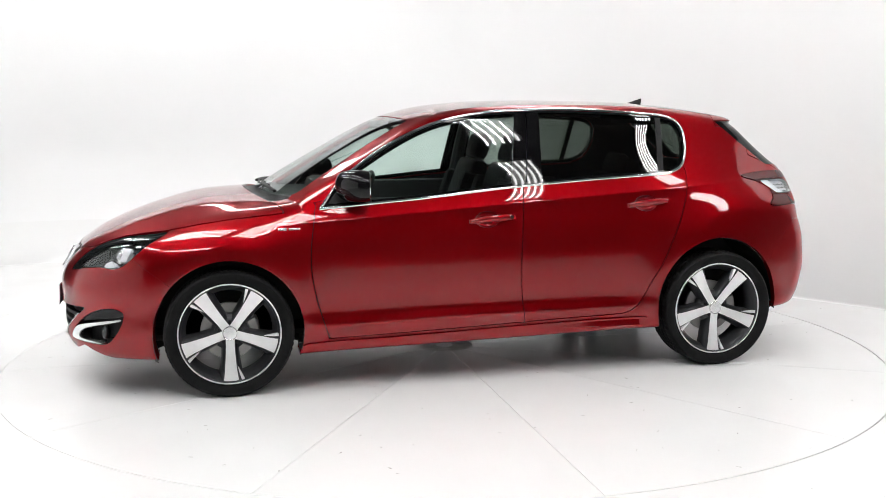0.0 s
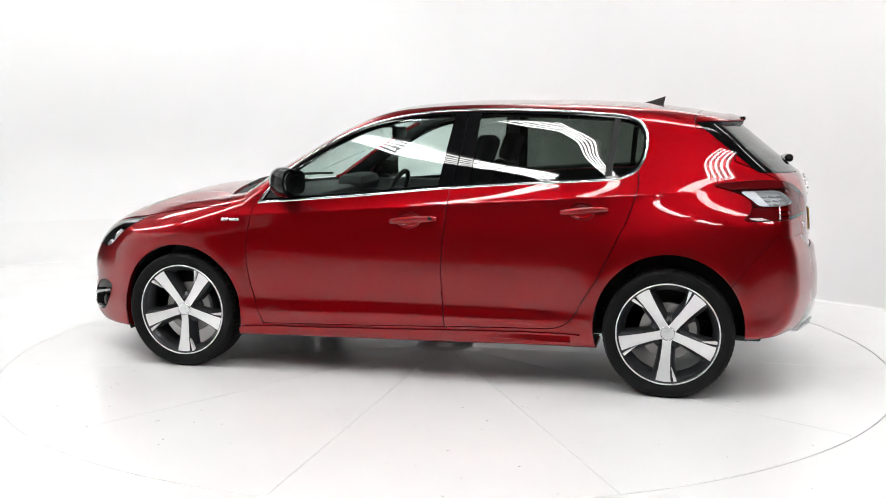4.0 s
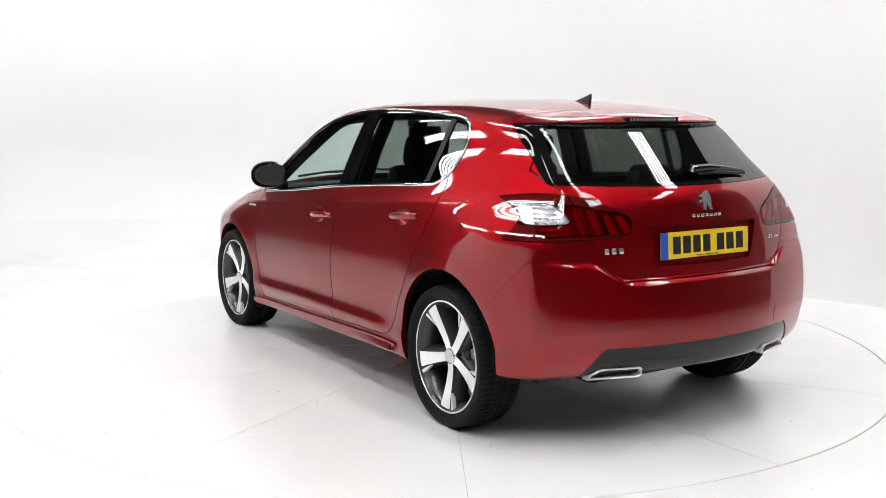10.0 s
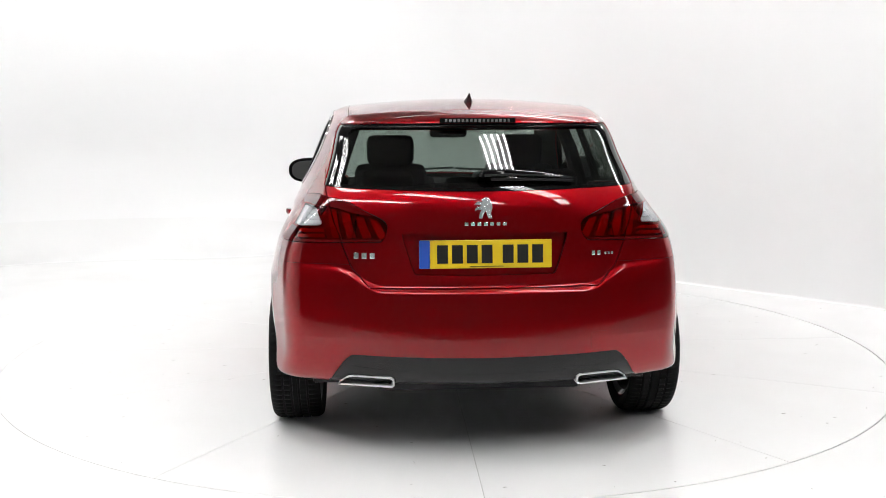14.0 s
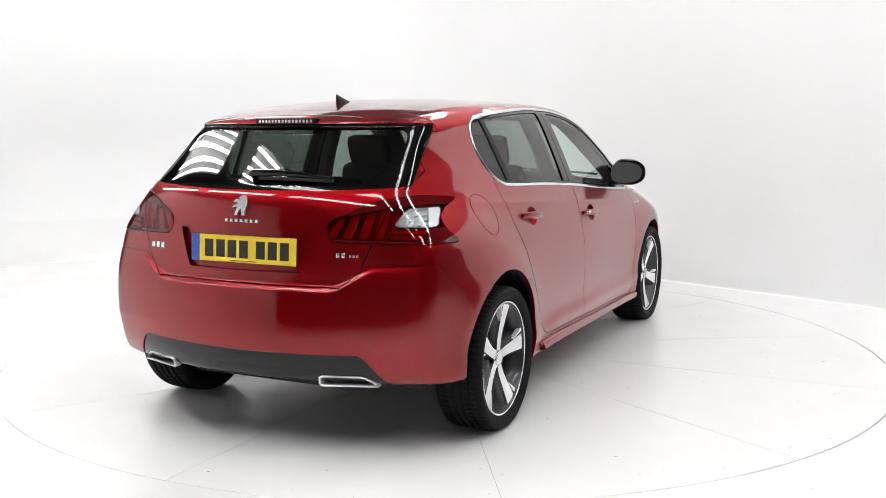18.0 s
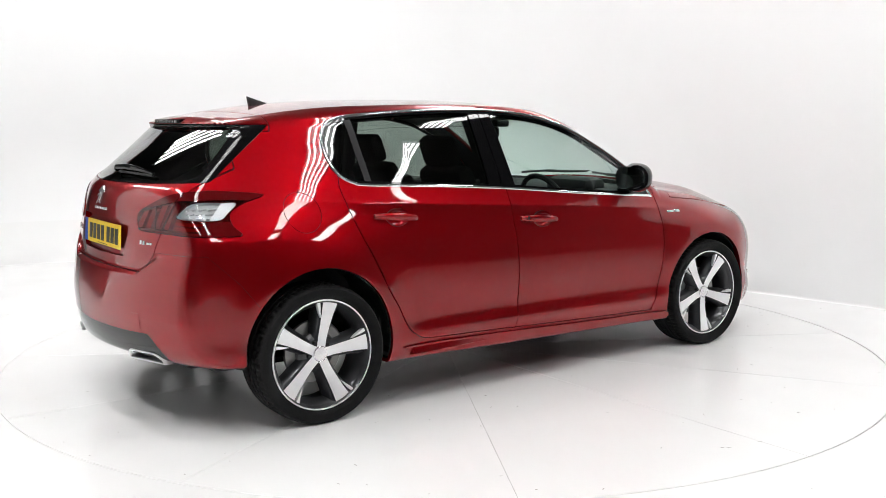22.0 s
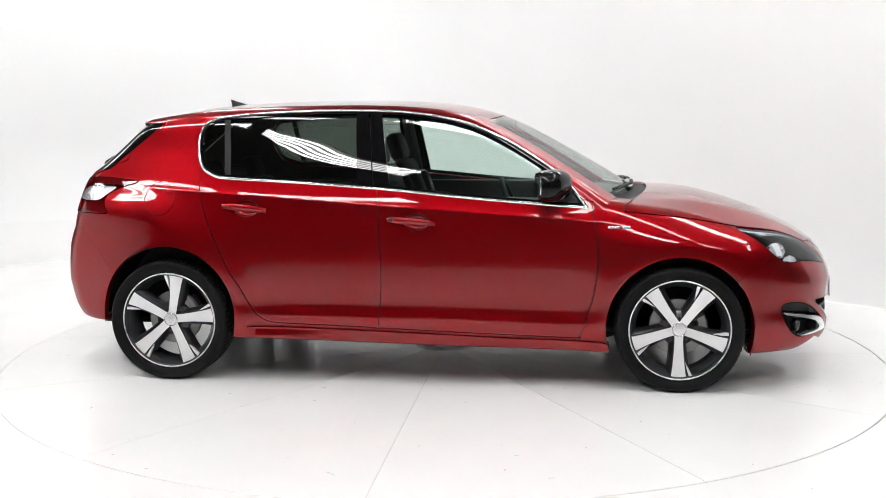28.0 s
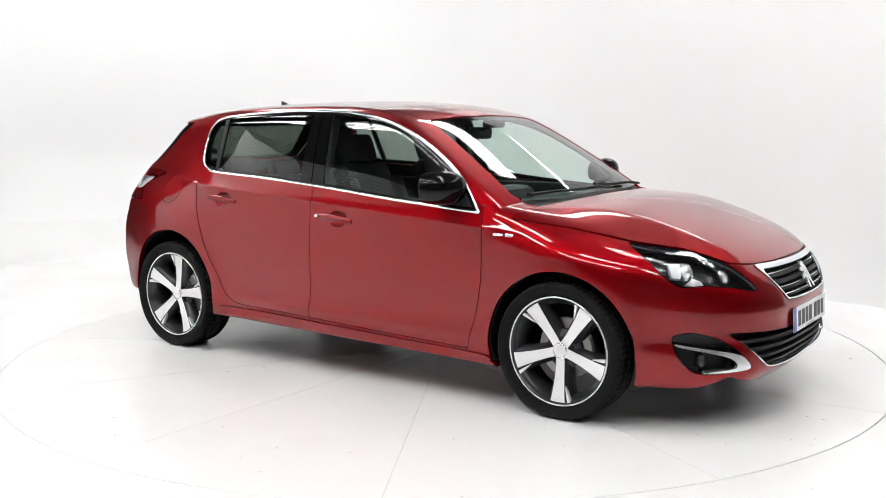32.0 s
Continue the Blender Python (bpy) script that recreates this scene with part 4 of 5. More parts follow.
def seat_shape(bm, m, w, back_h, head=True):
    """A seat: cushion, backrest with side bolsters and head rest, in the space of m."""
    box(bm, (-0.25, -w, 0.0), (0.27, w, 0.16), 0.045, m)
    for sgn in (-1, 1):
        box(bm, (-0.24, sgn * w - 0.05, 0.04), (0.25, sgn * w + 0.05, 0.20), 0.035, m)
    lean = m @ pose(-0.24, 0, 0.12, 0, -20, 0)
    box(bm, (-0.06, -w, 0.0), (0.06, w, back_h), 0.05, lean)
    for sgn in (-1, 1):
        box(bm, (-0.05, sgn * w - 0.05, 0.05), (0.10, sgn * w + 0.04, back_h - 0.10), 0.035, lean)


def interior(car):
    for side in (1, -1):
        m = pose(0.20, side * 0.36, 0.36)
        bm = bmesh.new()
        seat_shape(bm, m, 0.20, 0.66)
        seat = part("front_seat", bm, SEAT, car, "black sports front seat")
        bm = bmesh.new()
        lean = m @ pose(-0.24, 0, 0.12, 0, -20, 0)
        box(bm, (-0.045, -0.13, 0.655), (0.05, 0.13, 0.83), 0.04, lean)
        part("head_rest", bm, SEAT, seat)
        for k in (-0.05, 0.05):
            bm = bmesh.new()
            tube(bm, [lean @ Vector((0, k, 0.56)), lean @ Vector((0, k, 0.70))], 0.007, 8)
            part("head_rest_post", bm, SATIN, seat)
    bm = bmesh.new()
    box(bm, (-1.10, -0.60, 0.36), (-0.62, 0.60, 0.54), 0.05)
    lean = pose(-1.02, 0, 0.46, 0, -20, 0)
    box(bm, (-0.06, -0.61, 0.0), (0.06, 0.61, 0.56), 0.05, lean)
    bench = part("rear_bench", bm, SEAT, car, "black rear bench seat")
    for y in (-0.38, 0.0, 0.38):
        bm = bmesh.new()
        box(bm, (-0.05, -0.12, 0.55), (0.05, 0.12, 0.70 if y else 0.66), 0.04, lean @ pose(0, y, 0))
        part("head_rest", bm, SEAT, bench)
    bm = bmesh.new()
    box(bm, (-1.72, -0.58, 0.93), (-1.22, 0.58, 0.96), 0.01)
    part("parcel_shelf", bm, TRIM, car)
    # dashboard with a hooded binnacle on the driver's side
    bm = bmesh.new()
    box(bm, (0.60, -0.66, 0.62), (1.10, 0.66, 0.90), 0.07)
    box(bm, (0.66, -0.64, 0.84), (1.12, 0.64, 0.945), 0.05)
    box(bm, (0.52, -0.10, 0.45), (0.75, 0.12, 0.88), 0.04)
    dash = part("dashboard", bm, TRIM, car, "dark grey dashboard")
    bm = bmesh.new()
    box(bm, (0.62, -0.54, 0.90), (0.80, -0.18, 1.005), 0.045)
    part("instrument_hood", bm, TRIM, dash)
    bm = bmesh.new()
    box(bm, (0.50, -0.09, 0.72), (0.53, 0.11, 0.88), 0.01)
    part("centre_screen", bm, GLOSS_BLACK, dash)
    bm = bmesh.new()
    box(bm, (-0.25, -0.11, 0.33), (0.55, 0.11, 0.56), 0.05)
    part("centre_console", bm, TRIM, car)
    wheel_m = pose(0.47, -0.36, 0.86, 0, 66, 0)
    bm = bmesh.new()
    tube(bm, [wheel_m @ Vector((0.175 * math.cos(2 * math.pi * i / 40), 0.18 * math.sin(2 * math.pi * i / 40), 0)) for i in range(40)], 0.016, 10, closed=True)
    steer = part("steering_wheel", bm, BLACK, car, "black leather steering wheel")
    bm = bmesh.new()
    box(bm, (-0.07, -0.08, -0.03), (0.06, 0.08, 0.02), 0.025, wheel_m)
    for sgn in (-1, 1):
        box(bm, (-0.02, sgn * 0.12 - 0.055, -0.015), (0.02, sgn * 0.12 + 0.055, 0.01), 0.008, wheel_m)
    part("steering_hub", bm, TRIM, steer)
    bm = bmesh.new()
    box(bm, (0.30, -0.115, 1.235), (0.335, 0.115, 1.305), 0.022)
    mir = part("rear_view_mirror", bm, BLACK, car, "black interior rear view mirror")
    bm = bmesh.new()
    tube(bm, [(0.33, 0, 1.29), (0.42, 0, 1.335)], 0.012, 8)
    box(bm, (0.36, -0.05, 1.30), (0.46, 0.05, 1.345), 0.015)
    part("mirror_stem", bm, BLACK, mir)
    # door linings with a light grey insert, pillars
    for side in (1, -1):
        bm = bmesh.new()
        box(bm, (-0.95, side * 0.74 - 0.03, 0.35), (0.80, side * 0.74 + 0.03, 0.955), 0.03)
        part("door_lining", bm, TRIM, car)
        bm = bmesh.new()
        tube(bm, [(-0.215, side * 0.735, 0.92), (-0.245, side * 0.655, 1.18), (-0.27, side * 0.565, 1.38)], [0.045, 0.04, 0.035], 8)
        part("centre_pillar", bm, TRIM, car)


def band_z(z, half):
    return lambda x, y, zz: np.abs(zz - z) - half


def front_end(car, s):
    bumper = s["front_b"]
    # radiator grille: chrome frame, dark bay, bars, emblem
    frame_m, bay = carve(s["grille"], lambda x, y, z: -0.008 - GRILLE(y, z) - 0.016 * step(0.66, 0.69, z), 0)
    grille = shell("grille", frame_m, CHROME, bumper, 0.006, 0.03, 2, "chrome framed radiator grille")
    shell("grille_bay", bay, DARK, grille, -0.055, -0.05, 2)
    for z in (0.562, 0.593, 0.624, 0.655):
        bar, _ = carve(bay, band_z(z + 0.004, 0.0085), 0)
        shell("grille_bar", bar, BLACK, grille, -0.010, 0.03, 2)
        lip, _ = carve(bay, band_z(z + 0.010, 0.0026), 0)
        shell("grille_strip", lip, CHROME, grille, -0.006, 0.006, 2)
    p, n = on_end(0, 0.622, 1)
    bm = bmesh.new()
    emblem(bm, p + n * 0.006, 0.056, 1)
    part("emblem", bm, SATIN, grille, "silver emblem")
    # lower intake
    bottom, bay = carve(s["intake"], lambda x, y, z: np.maximum(-0.006 - 0.004 * step(0.45, 0.1, y) - INTAKE(y, z), z - 0.415 + 0.02 * step(0.5, 0.6, y)), 0)
    strip = shell("intake_strip", bottom, CHROME, bumper, 0.004, 0.025, 2, "chrome strip under the lower intake")
    shell("intake_bay", bay, DARK, bumper, -0.06, -0.058, 2)
    for z in (0.275, 0.313, 0.351, 0.389):
        bar, _ = carve(bay, band_z(z, 0.007), 0)
        shell("intake_bar", bar, BLACK, bumper, -0.016, 0.03, 2)
    # fog lamp bays
    hook = outline([(1.050, 0.392), (1.10, 0.386), (1.225, 0.371), (1.35, 0.356), (1.45, 0.340), (1.50, 0.315), (1.53, 0.284), (1.50, 0.272), (1.36, 0.265), (1.22, 0.262), (1.22, 0.268), (1.34, 0.274), (1.425, 0.282), (1.432, 0.300), (1.40, 0.322), (1.34, 0.338), (1.22, 0.357), (1.06, 0.380)], 3)
    for side in (0, 1):
        shell("fog_lamp_bay", s["fog"], BLACK, bumper, -0.050, -0.05, side, "black fog lamp recess")
        brow, _ = carve(s["fog"], lambda x, y, z: 0.398 - 0.10 * (x - y - 1.1) - z, 0)
        brow, _ = carve(brow, lambda x, y, z: FOG(x - y, z) + 0.004, 0)
        shell("fog_lamp_brow", brow, GLOSS_BLACK, bumper, -0.004, 0.03, side, "gloss black bar with a light strip")
        chrome, _ = carve(s["fog"], lambda x, y, z: hook(x - y, z), 0)
        shell("fog_lamp_trim", chrome, SATIN, bumper, 0.003, 0.03, side, "chrome hook-shaped trim")
        p, n = on_skin(1.93, 0.315, -1 if side else 1)
        bm = bmesh.new()
        bmesh.ops.create_uvsphere(bm, u_segments=20, v_segments=12, radius=0.034, matrix=Matrix.Translation(p - n * 0.040) @ Matrix.Diagonal((0.6, 1, 1, 1)))
        part("fog_lamp", bm, ALLOY_DARK, bumper, "round clear fog lamp")
    # head lamps
    drl = outline([(1.035, 0.742), (1.105, 0.744), (1.098, 0.676), (1.040, 0.680)], 1)
    drl2 = outline([(1.118, 0.650), (1.170, 0.678), (1.222, 0.664), (1.240, 0.642), (1.18, 0.640)], 1)
    for side in (0, 1):
        lamp = shell("headlamp", s["head"], HEAD_GLASS, car, -0.001, 0.004, side, "clear headlamp with dark housing")
        shell("headlamp_housing", s["head"], LAMP_HOUSING, lamp, -0.062, -0.060, side)
        for shape in (drl, drl2):
            piece, _ = carve(s["head"], lambda x, y, z: shape(x - y, z), 0)
            shell("light_block", piece, WHITE_PLASTIC, lamp, -0.022, 0.03, side, "white light block")
        top, _ = carve(s["head"], lambda x, y, z: np.maximum(np.maximum(-0.012 - HEADLIGHT(x - y, z), HEADLIGHT(x - y, z) + 0.003), 0.725 - z - 0.26 * (x - y - 1.15)), 0)
        shell("headlamp_chrome", top, CHROME, lamp, -0.008, 0.01, side, "chrome strip along the lamp's upper edge")
        mid, _ = carve(s["head"], lambda x, y, z: np.maximum(np.abs(z - 0.700 + 0.28 * (x - y - 1.15)) - 0.004, np.abs(x - y - 1.2) - 0.19), 0)
        shell("headlamp_fin", mid, ALLOY_DARK, lamp, -0.035, 0.012, side)
        for u, z, r in ((1.14, 0.708, 0.034), (1.30, 0.680, 0.028)):
            y0 = 0.70 - (u - 1.14) * 0.75
            p, n = Vector((u + y0, (-1 if side else 1) * y0, z)), Vector((0.6, -0.6 if side else 0.6, 0.4)).normalized()
            bm = bmesh.new()
            turn = n.to_track_quat("Z", "Y").to_matrix().to_4x4()
            mm = Matrix.Translation(p - n * 0.055) @ turn
            rings = revolve(bm, [(r * 1.25, 0.0), (r * 1.2, 0.012), (r, 0.014), (r * 0.9, 0.022), (r * 0.6, 0.032), (0.0005, 0.037)], 28, axis="z")
            bmesh.ops.transform(bm, matrix=mm, verts=bm.verts)
            part("projector", bm, SATIN, lamp, "round projector lens in a chrome collar")
    number_plate(bumper, Matrix.Translation((2.168, 0, 0.444)) @ pose(0, 0, 0, 90, 0, 90) @ pose(0, 0, 0, -3), PLATE_WHITE)


def emblem(bm, at, h, sign):
    """A plain upright emblem shape, h half high, facing along x."""
    pts = [(-0.55, -1.0), (-0.25, -1.0), (-0.1, -0.55), (0.1, -0.3), (0.35, -1.0), (0.7, -1.0), (0.6, -0.5), (0.75, 0.0), (0.7, 0.5), (0.45, 0.95), (0.05, 1.0), (-0.3, 0.75), (-0.15, 0.55), (-0.6, 0.6), (-0.95, 0.35), (-0.55, 0.3), (-0.25, 0.2), (-0.85, 0.0), (-0.95, -0.3), (-0.6, -0.15), (-0.3, -0.2), (-0.5, -0.6)]
    lean = (on_end(at.y, at.z + 0.04, sign)[0].x - on_end(at.y, at.z - 0.04, sign)[0].x) / 0.08
    plate(bm, [(sign * u * h * 1.02, v * h) for u, v in (pts if sign > 0 else pts)], 0.008, lambda u, v, w: (at.x + sign * w + lean * v, at.y + u, at.z + v))


def number_plate(parent, m, mat):
    """A plate 52 by 11 cm, blue band and plain bars; m puts its face (z) and its writing (x) in place."""
    bm = bmesh.new()
    box(bm, (-0.26, -0.0555, 0), (0.26, 0.0555, 0.004), 0.003, m)
    p = part("number_plate", bm, mat, parent, "plate with plain dark bars", smooth=False)
    bm = bmesh.new()
    box(bm, (-0.2595, -0.055, 0.003), (-0.218, 0.055, 0.0046), 0, m)
    part("plate_band", bm, BLUE, p, "blue band", smooth=False)
    for i in range(7):
        x = -0.19 + 0.058 * i + (0.025 if i > 3 else 0)
        bm = bmesh.new()
        box(bm, (x, -0.036, 0.004), (x + 0.043, 0.036, 0.0052), 0, m)
        part("plate_bar", bm, INK, p, smooth=False)
    bm = bmesh.new()
    box(bm, (-0.06, -0.0495, 0.004), (0.07, -0.0465, 0.005), 0, m)
    part("plate_line", bm, INK, p, smooth=False)


def rear_end(car, s):
    gate, bumper = s["tailgate"], s["rear_b"]
    white = outline([(0.905, 1.000), (1.0, 1.004), (1.11, 1.006), (1.155, 0.998), (1.192, 0.977), (1.232, 0.940), (1.15, 0.932), (0.974, 0.928), (0.938, 0.955)], 3)
    brow = lambda x, y, z: 1.010 - 0.035 * step(1.20, 1.50, -x - y) - 0.008 * step(0.95, 0.80, -x - y) - z
    corner = outline([(0.80, 0.85), (0.80, 0.925), (0.97, 0.922), (1.035, 0.922), (1.07, 0.88), (1.6, 0.886), (1.6, 0.85)], 1)
    split_u = lambda x, y, z: y - hatch_side(z) + 0.004
    claw = []
    for k in range(4):
        u0 = 1.235 + 0.078 * k
        claw.append(outline([(u0, 1.004 - 0.012 * k), (u0 + 0.048, 1.000 - 0.014 * k), (u0 + 0.105, 0.892), (u0 + 0.062, 0.888)], 1))
    lower_red = outline([(1.045, 0.923), (1.24, 0.925), (1.25, 0.912), (1.055, 0.910)], 1)
    low_red = outline([(1.06, 0.902), (1.252, 0.904), (1.258, 0.890), (1.075, 0.890)], 1)
    inner_m, outer_m = carve(s["tail"], split_u, 0.0015)
    for side in (0, 1):
        lamp = None
        for name, mesh, parent in (("tail_lamp", outer_m, car), ("tail_lamp_inner", inner_m, gate)):
            clear, red = carve(mesh, lambda x, y, z: white(-x - y, z), 0)
            dark, red = carve(red, brow, 0)
            low_dark, red = carve(red, lambda x, y, z: corner(-x - y, z), 0)
            lamp = shell(name, red, RED_GLASS, parent, 0.004, 0.012, side, "red lamp lens with claw-shaped bars")
            shell("smoked_lens", dark, SMOKED, lamp, 0.004, 0.012, side, "smoked dark red lamp edge")
            shell("smoked_corner", low_dark, SMOKED, lamp, 0.004, 0.012, side, "smoked dark red lamp corner")
            back = shell("lamp_back", mesh, DARK_RED, lamp, -0.03, -0.03, side) if parent is car else shell("lamp_backing", mesh, DARK_RED, lamp, -0.03, -0.03, side)
            if len(clear[1]) > 20:
                shell("clear_lens", clear, HEAD_GLASS, lamp, 0.004, 0.006, side, "clear lamp lens")
                c2, _ = carve(clear, lambda x, y, z: white(-x - y, z) + 0.004, 0)
                shell("reflector", c2, LAMP_SILVER, lamp, -0.018, -0.018, side, "silver lamp reflector")
                for zz in (0.945, 0.962, 0.98):
                    rib, _ = carve(c2, band_z(zz, 0.0022), 0)
                    shell("reflector_rib", rib, LAMP_SILVER, lamp, -0.006, 0.012, side)
                div, _ = carve(c2, lambda x, y, z: -x - y - 1.008 + 0.5 * (z - 0.965), 0)
                shell("reflector_post", div, WHITE_PLASTIC, lamp, -0.003, 0.016, side)
            for shape in claw + [lower_red, low_red]:
                bar, _ = carve(mesh, lambda x, y, z: shape(-x - y, z), 0)
                if len(bar[1]) > 20:
                    shell("claw_bar", bar, RED_PLASTIC, lamp, -0.006, 0.02, side, "bright red lamp bar")
    p, n = on_end(0, 0.829, -1)
    number_plate(gate, Matrix.Translation((p.x + 0.014, 0, 0.829)) @ pose(0, 0, 0, 90, 0, -90) @ pose(0, 0, 0, -4), YELLOW)
    # emblem and lettering as plain bars
    p, n = on_end(0.004, 1.009, -1)
    bm = bmesh.new()
    emblem(bm, p + n * 0.004, 0.040, -1)
    part("emblem", bm, SATIN, gate, "silver emblem")
    for y0, y1, z, h, count in ((0.082, -0.092, 0.947, 0.0065, 7), (0.515, 0.420, 0.822, 0.012, 3), (-0.425, -0.470, 0.824, 0.009, 2), (-0.478, -0.520, 0.822, 0.005, 3)):
        for i in range(count):
            w = (y1 - y0) / count
            ya, yb = y0 + w * i, y0 + w * (i + 0.62)
            pa, na = on_end((ya + yb) / 2, z, -1)
            bm = bmesh.new()
            turn = Matrix.Translation(pa) @ (-na).to_track_quat("X", "Z").to_matrix().to_4x4()
            box(bm, (-0.005, -abs(yb - ya) / 2, -h), (0.001, abs(yb - ya) / 2, h), 0.0015, turn)
            part("badge_bar", bm, SATIN, gate, "chrome badge bar")
    # third brake lamp under the spoiler, rear wiper
    def lamp_bar(y0, y1, z0, z1, out, back):
        b2, rings = bmesh.new(), []
        for k in range(7):
            y = y0 + (y1 - y0) * k / 6
            x = on_end(y, 1.337, -1)[0].x
            rings.append([b2.verts.new((x + d, y, z)) for d, z in ((-out, z0), (-out, z1), (back, z1), (back, z0))])
        for p, q in zip(rings, rings[1:]):
            for j in range(4):
                b2.faces.new((p[j], p[(j + 1) % 4], q[(j + 1) % 4], q[j]))
        b2.faces.new(rings[0])
        b2.faces.new(rings[-1][::-1])
        return b2
    lamp = part("brake_lamp", lamp_bar(-0.158, 0.158, 1.336, 1.356, 0.003, 0.035), GLOSS_BLACK, gate, "slim slotted high brake lamp", smooth=False)
    for i in range(16):
        y = -0.135 + 0.0175 * i
        part("brake_lamp_cell", lamp_bar(y, y + 0.010, 1.340, 1.352, 0.005, 0.004), SATIN, lamp, smooth=False)
    def on_glass(y, z, out):
        p, n = on_end(y, z, -1)
        return p + n * out
    bm = bmesh.new()
    tube(bm, [on_glass(0.008, 1.114, 0.008), on_glass(0.0, 1.122, 0.018), on_glass(-0.10, 1.124, 0.020), on_glass(-0.22, 1.119, 0.018), on_glass(-0.36, 1.108, 0.012)], [0.019, 0.023, 0.019, 0.014, 0.006], 10, flat=0.8)
    wip = part("rear_wiper", bm, GLOSS_BLACK, gate, "black rear wiper arm")
    bm = bmesh.new()
    tube(bm, [on_glass(-0.03, 1.110, 0.007), on_glass(-0.20, 1.108, 0.007), on_glass(-0.36, 1.102, 0.007)], 0.006, 8)
    part("wiper_blade", bm, BLACK, wip)
    # exhaust trims let into the valance
    def valance(y, z):
        z = max(z, 0.325)
        return -float(bumper_line(z) - 0.029 - bumper_bend(z) * y * y)
    for side in (1, -1):
        pts = [(0.586, 0.300), (0.576, 0.318), (0.546, 0.341), (0.525, 0.346), (0.374, 0.346), (0.362, 0.338), (0.360, 0.310), (0.370, 0.300)]
        cy, cz = 0.468, 0.323
        ring3 = []
        bm = bmesh.new()
        for scale, dx in ((1.0, 0.03), (1.0, -0.006), (0.92, -0.011), (0.82, -0.006), (0.80, 0.05)):
            ring3.append([bm.verts.new((valance(y, z) + dx, side * (cy + (y - cy) * (1 - (1 - scale) * 0.42)), cz + (z - cz) * (1 - (1 - scale) * 1.7))) for y, z in pts])
        for a, b in zip(ring3, ring3[1:]):
            for i in range(len(pts)):
                j = (i + 1) % len(pts)
                bm.faces.new((a[i], a[j], b[j], b[i]))
        ex = part("exhaust_trim", bm, MACHINED, bumper, "chrome trapezoid exhaust trim")
        bm = bmesh.new()
        v = [bm.verts.new((valance(y, z) + 0.034, side * (cy + (y - cy) * 0.94), cz + (z - cz) * 0.74)) for y, z in pts]
        bm.faces.new(v)
        ext = bmesh.ops.extrude_face_region(bm, geom=bm.faces[:])
        bmesh.ops.translate(bm, vec=(0.02, 0, 0), verts=[e for e in ext["geom"] if isinstance(e, bmesh.types.BMVert)])
        part("exhaust_inside", bm, DARK, ex)


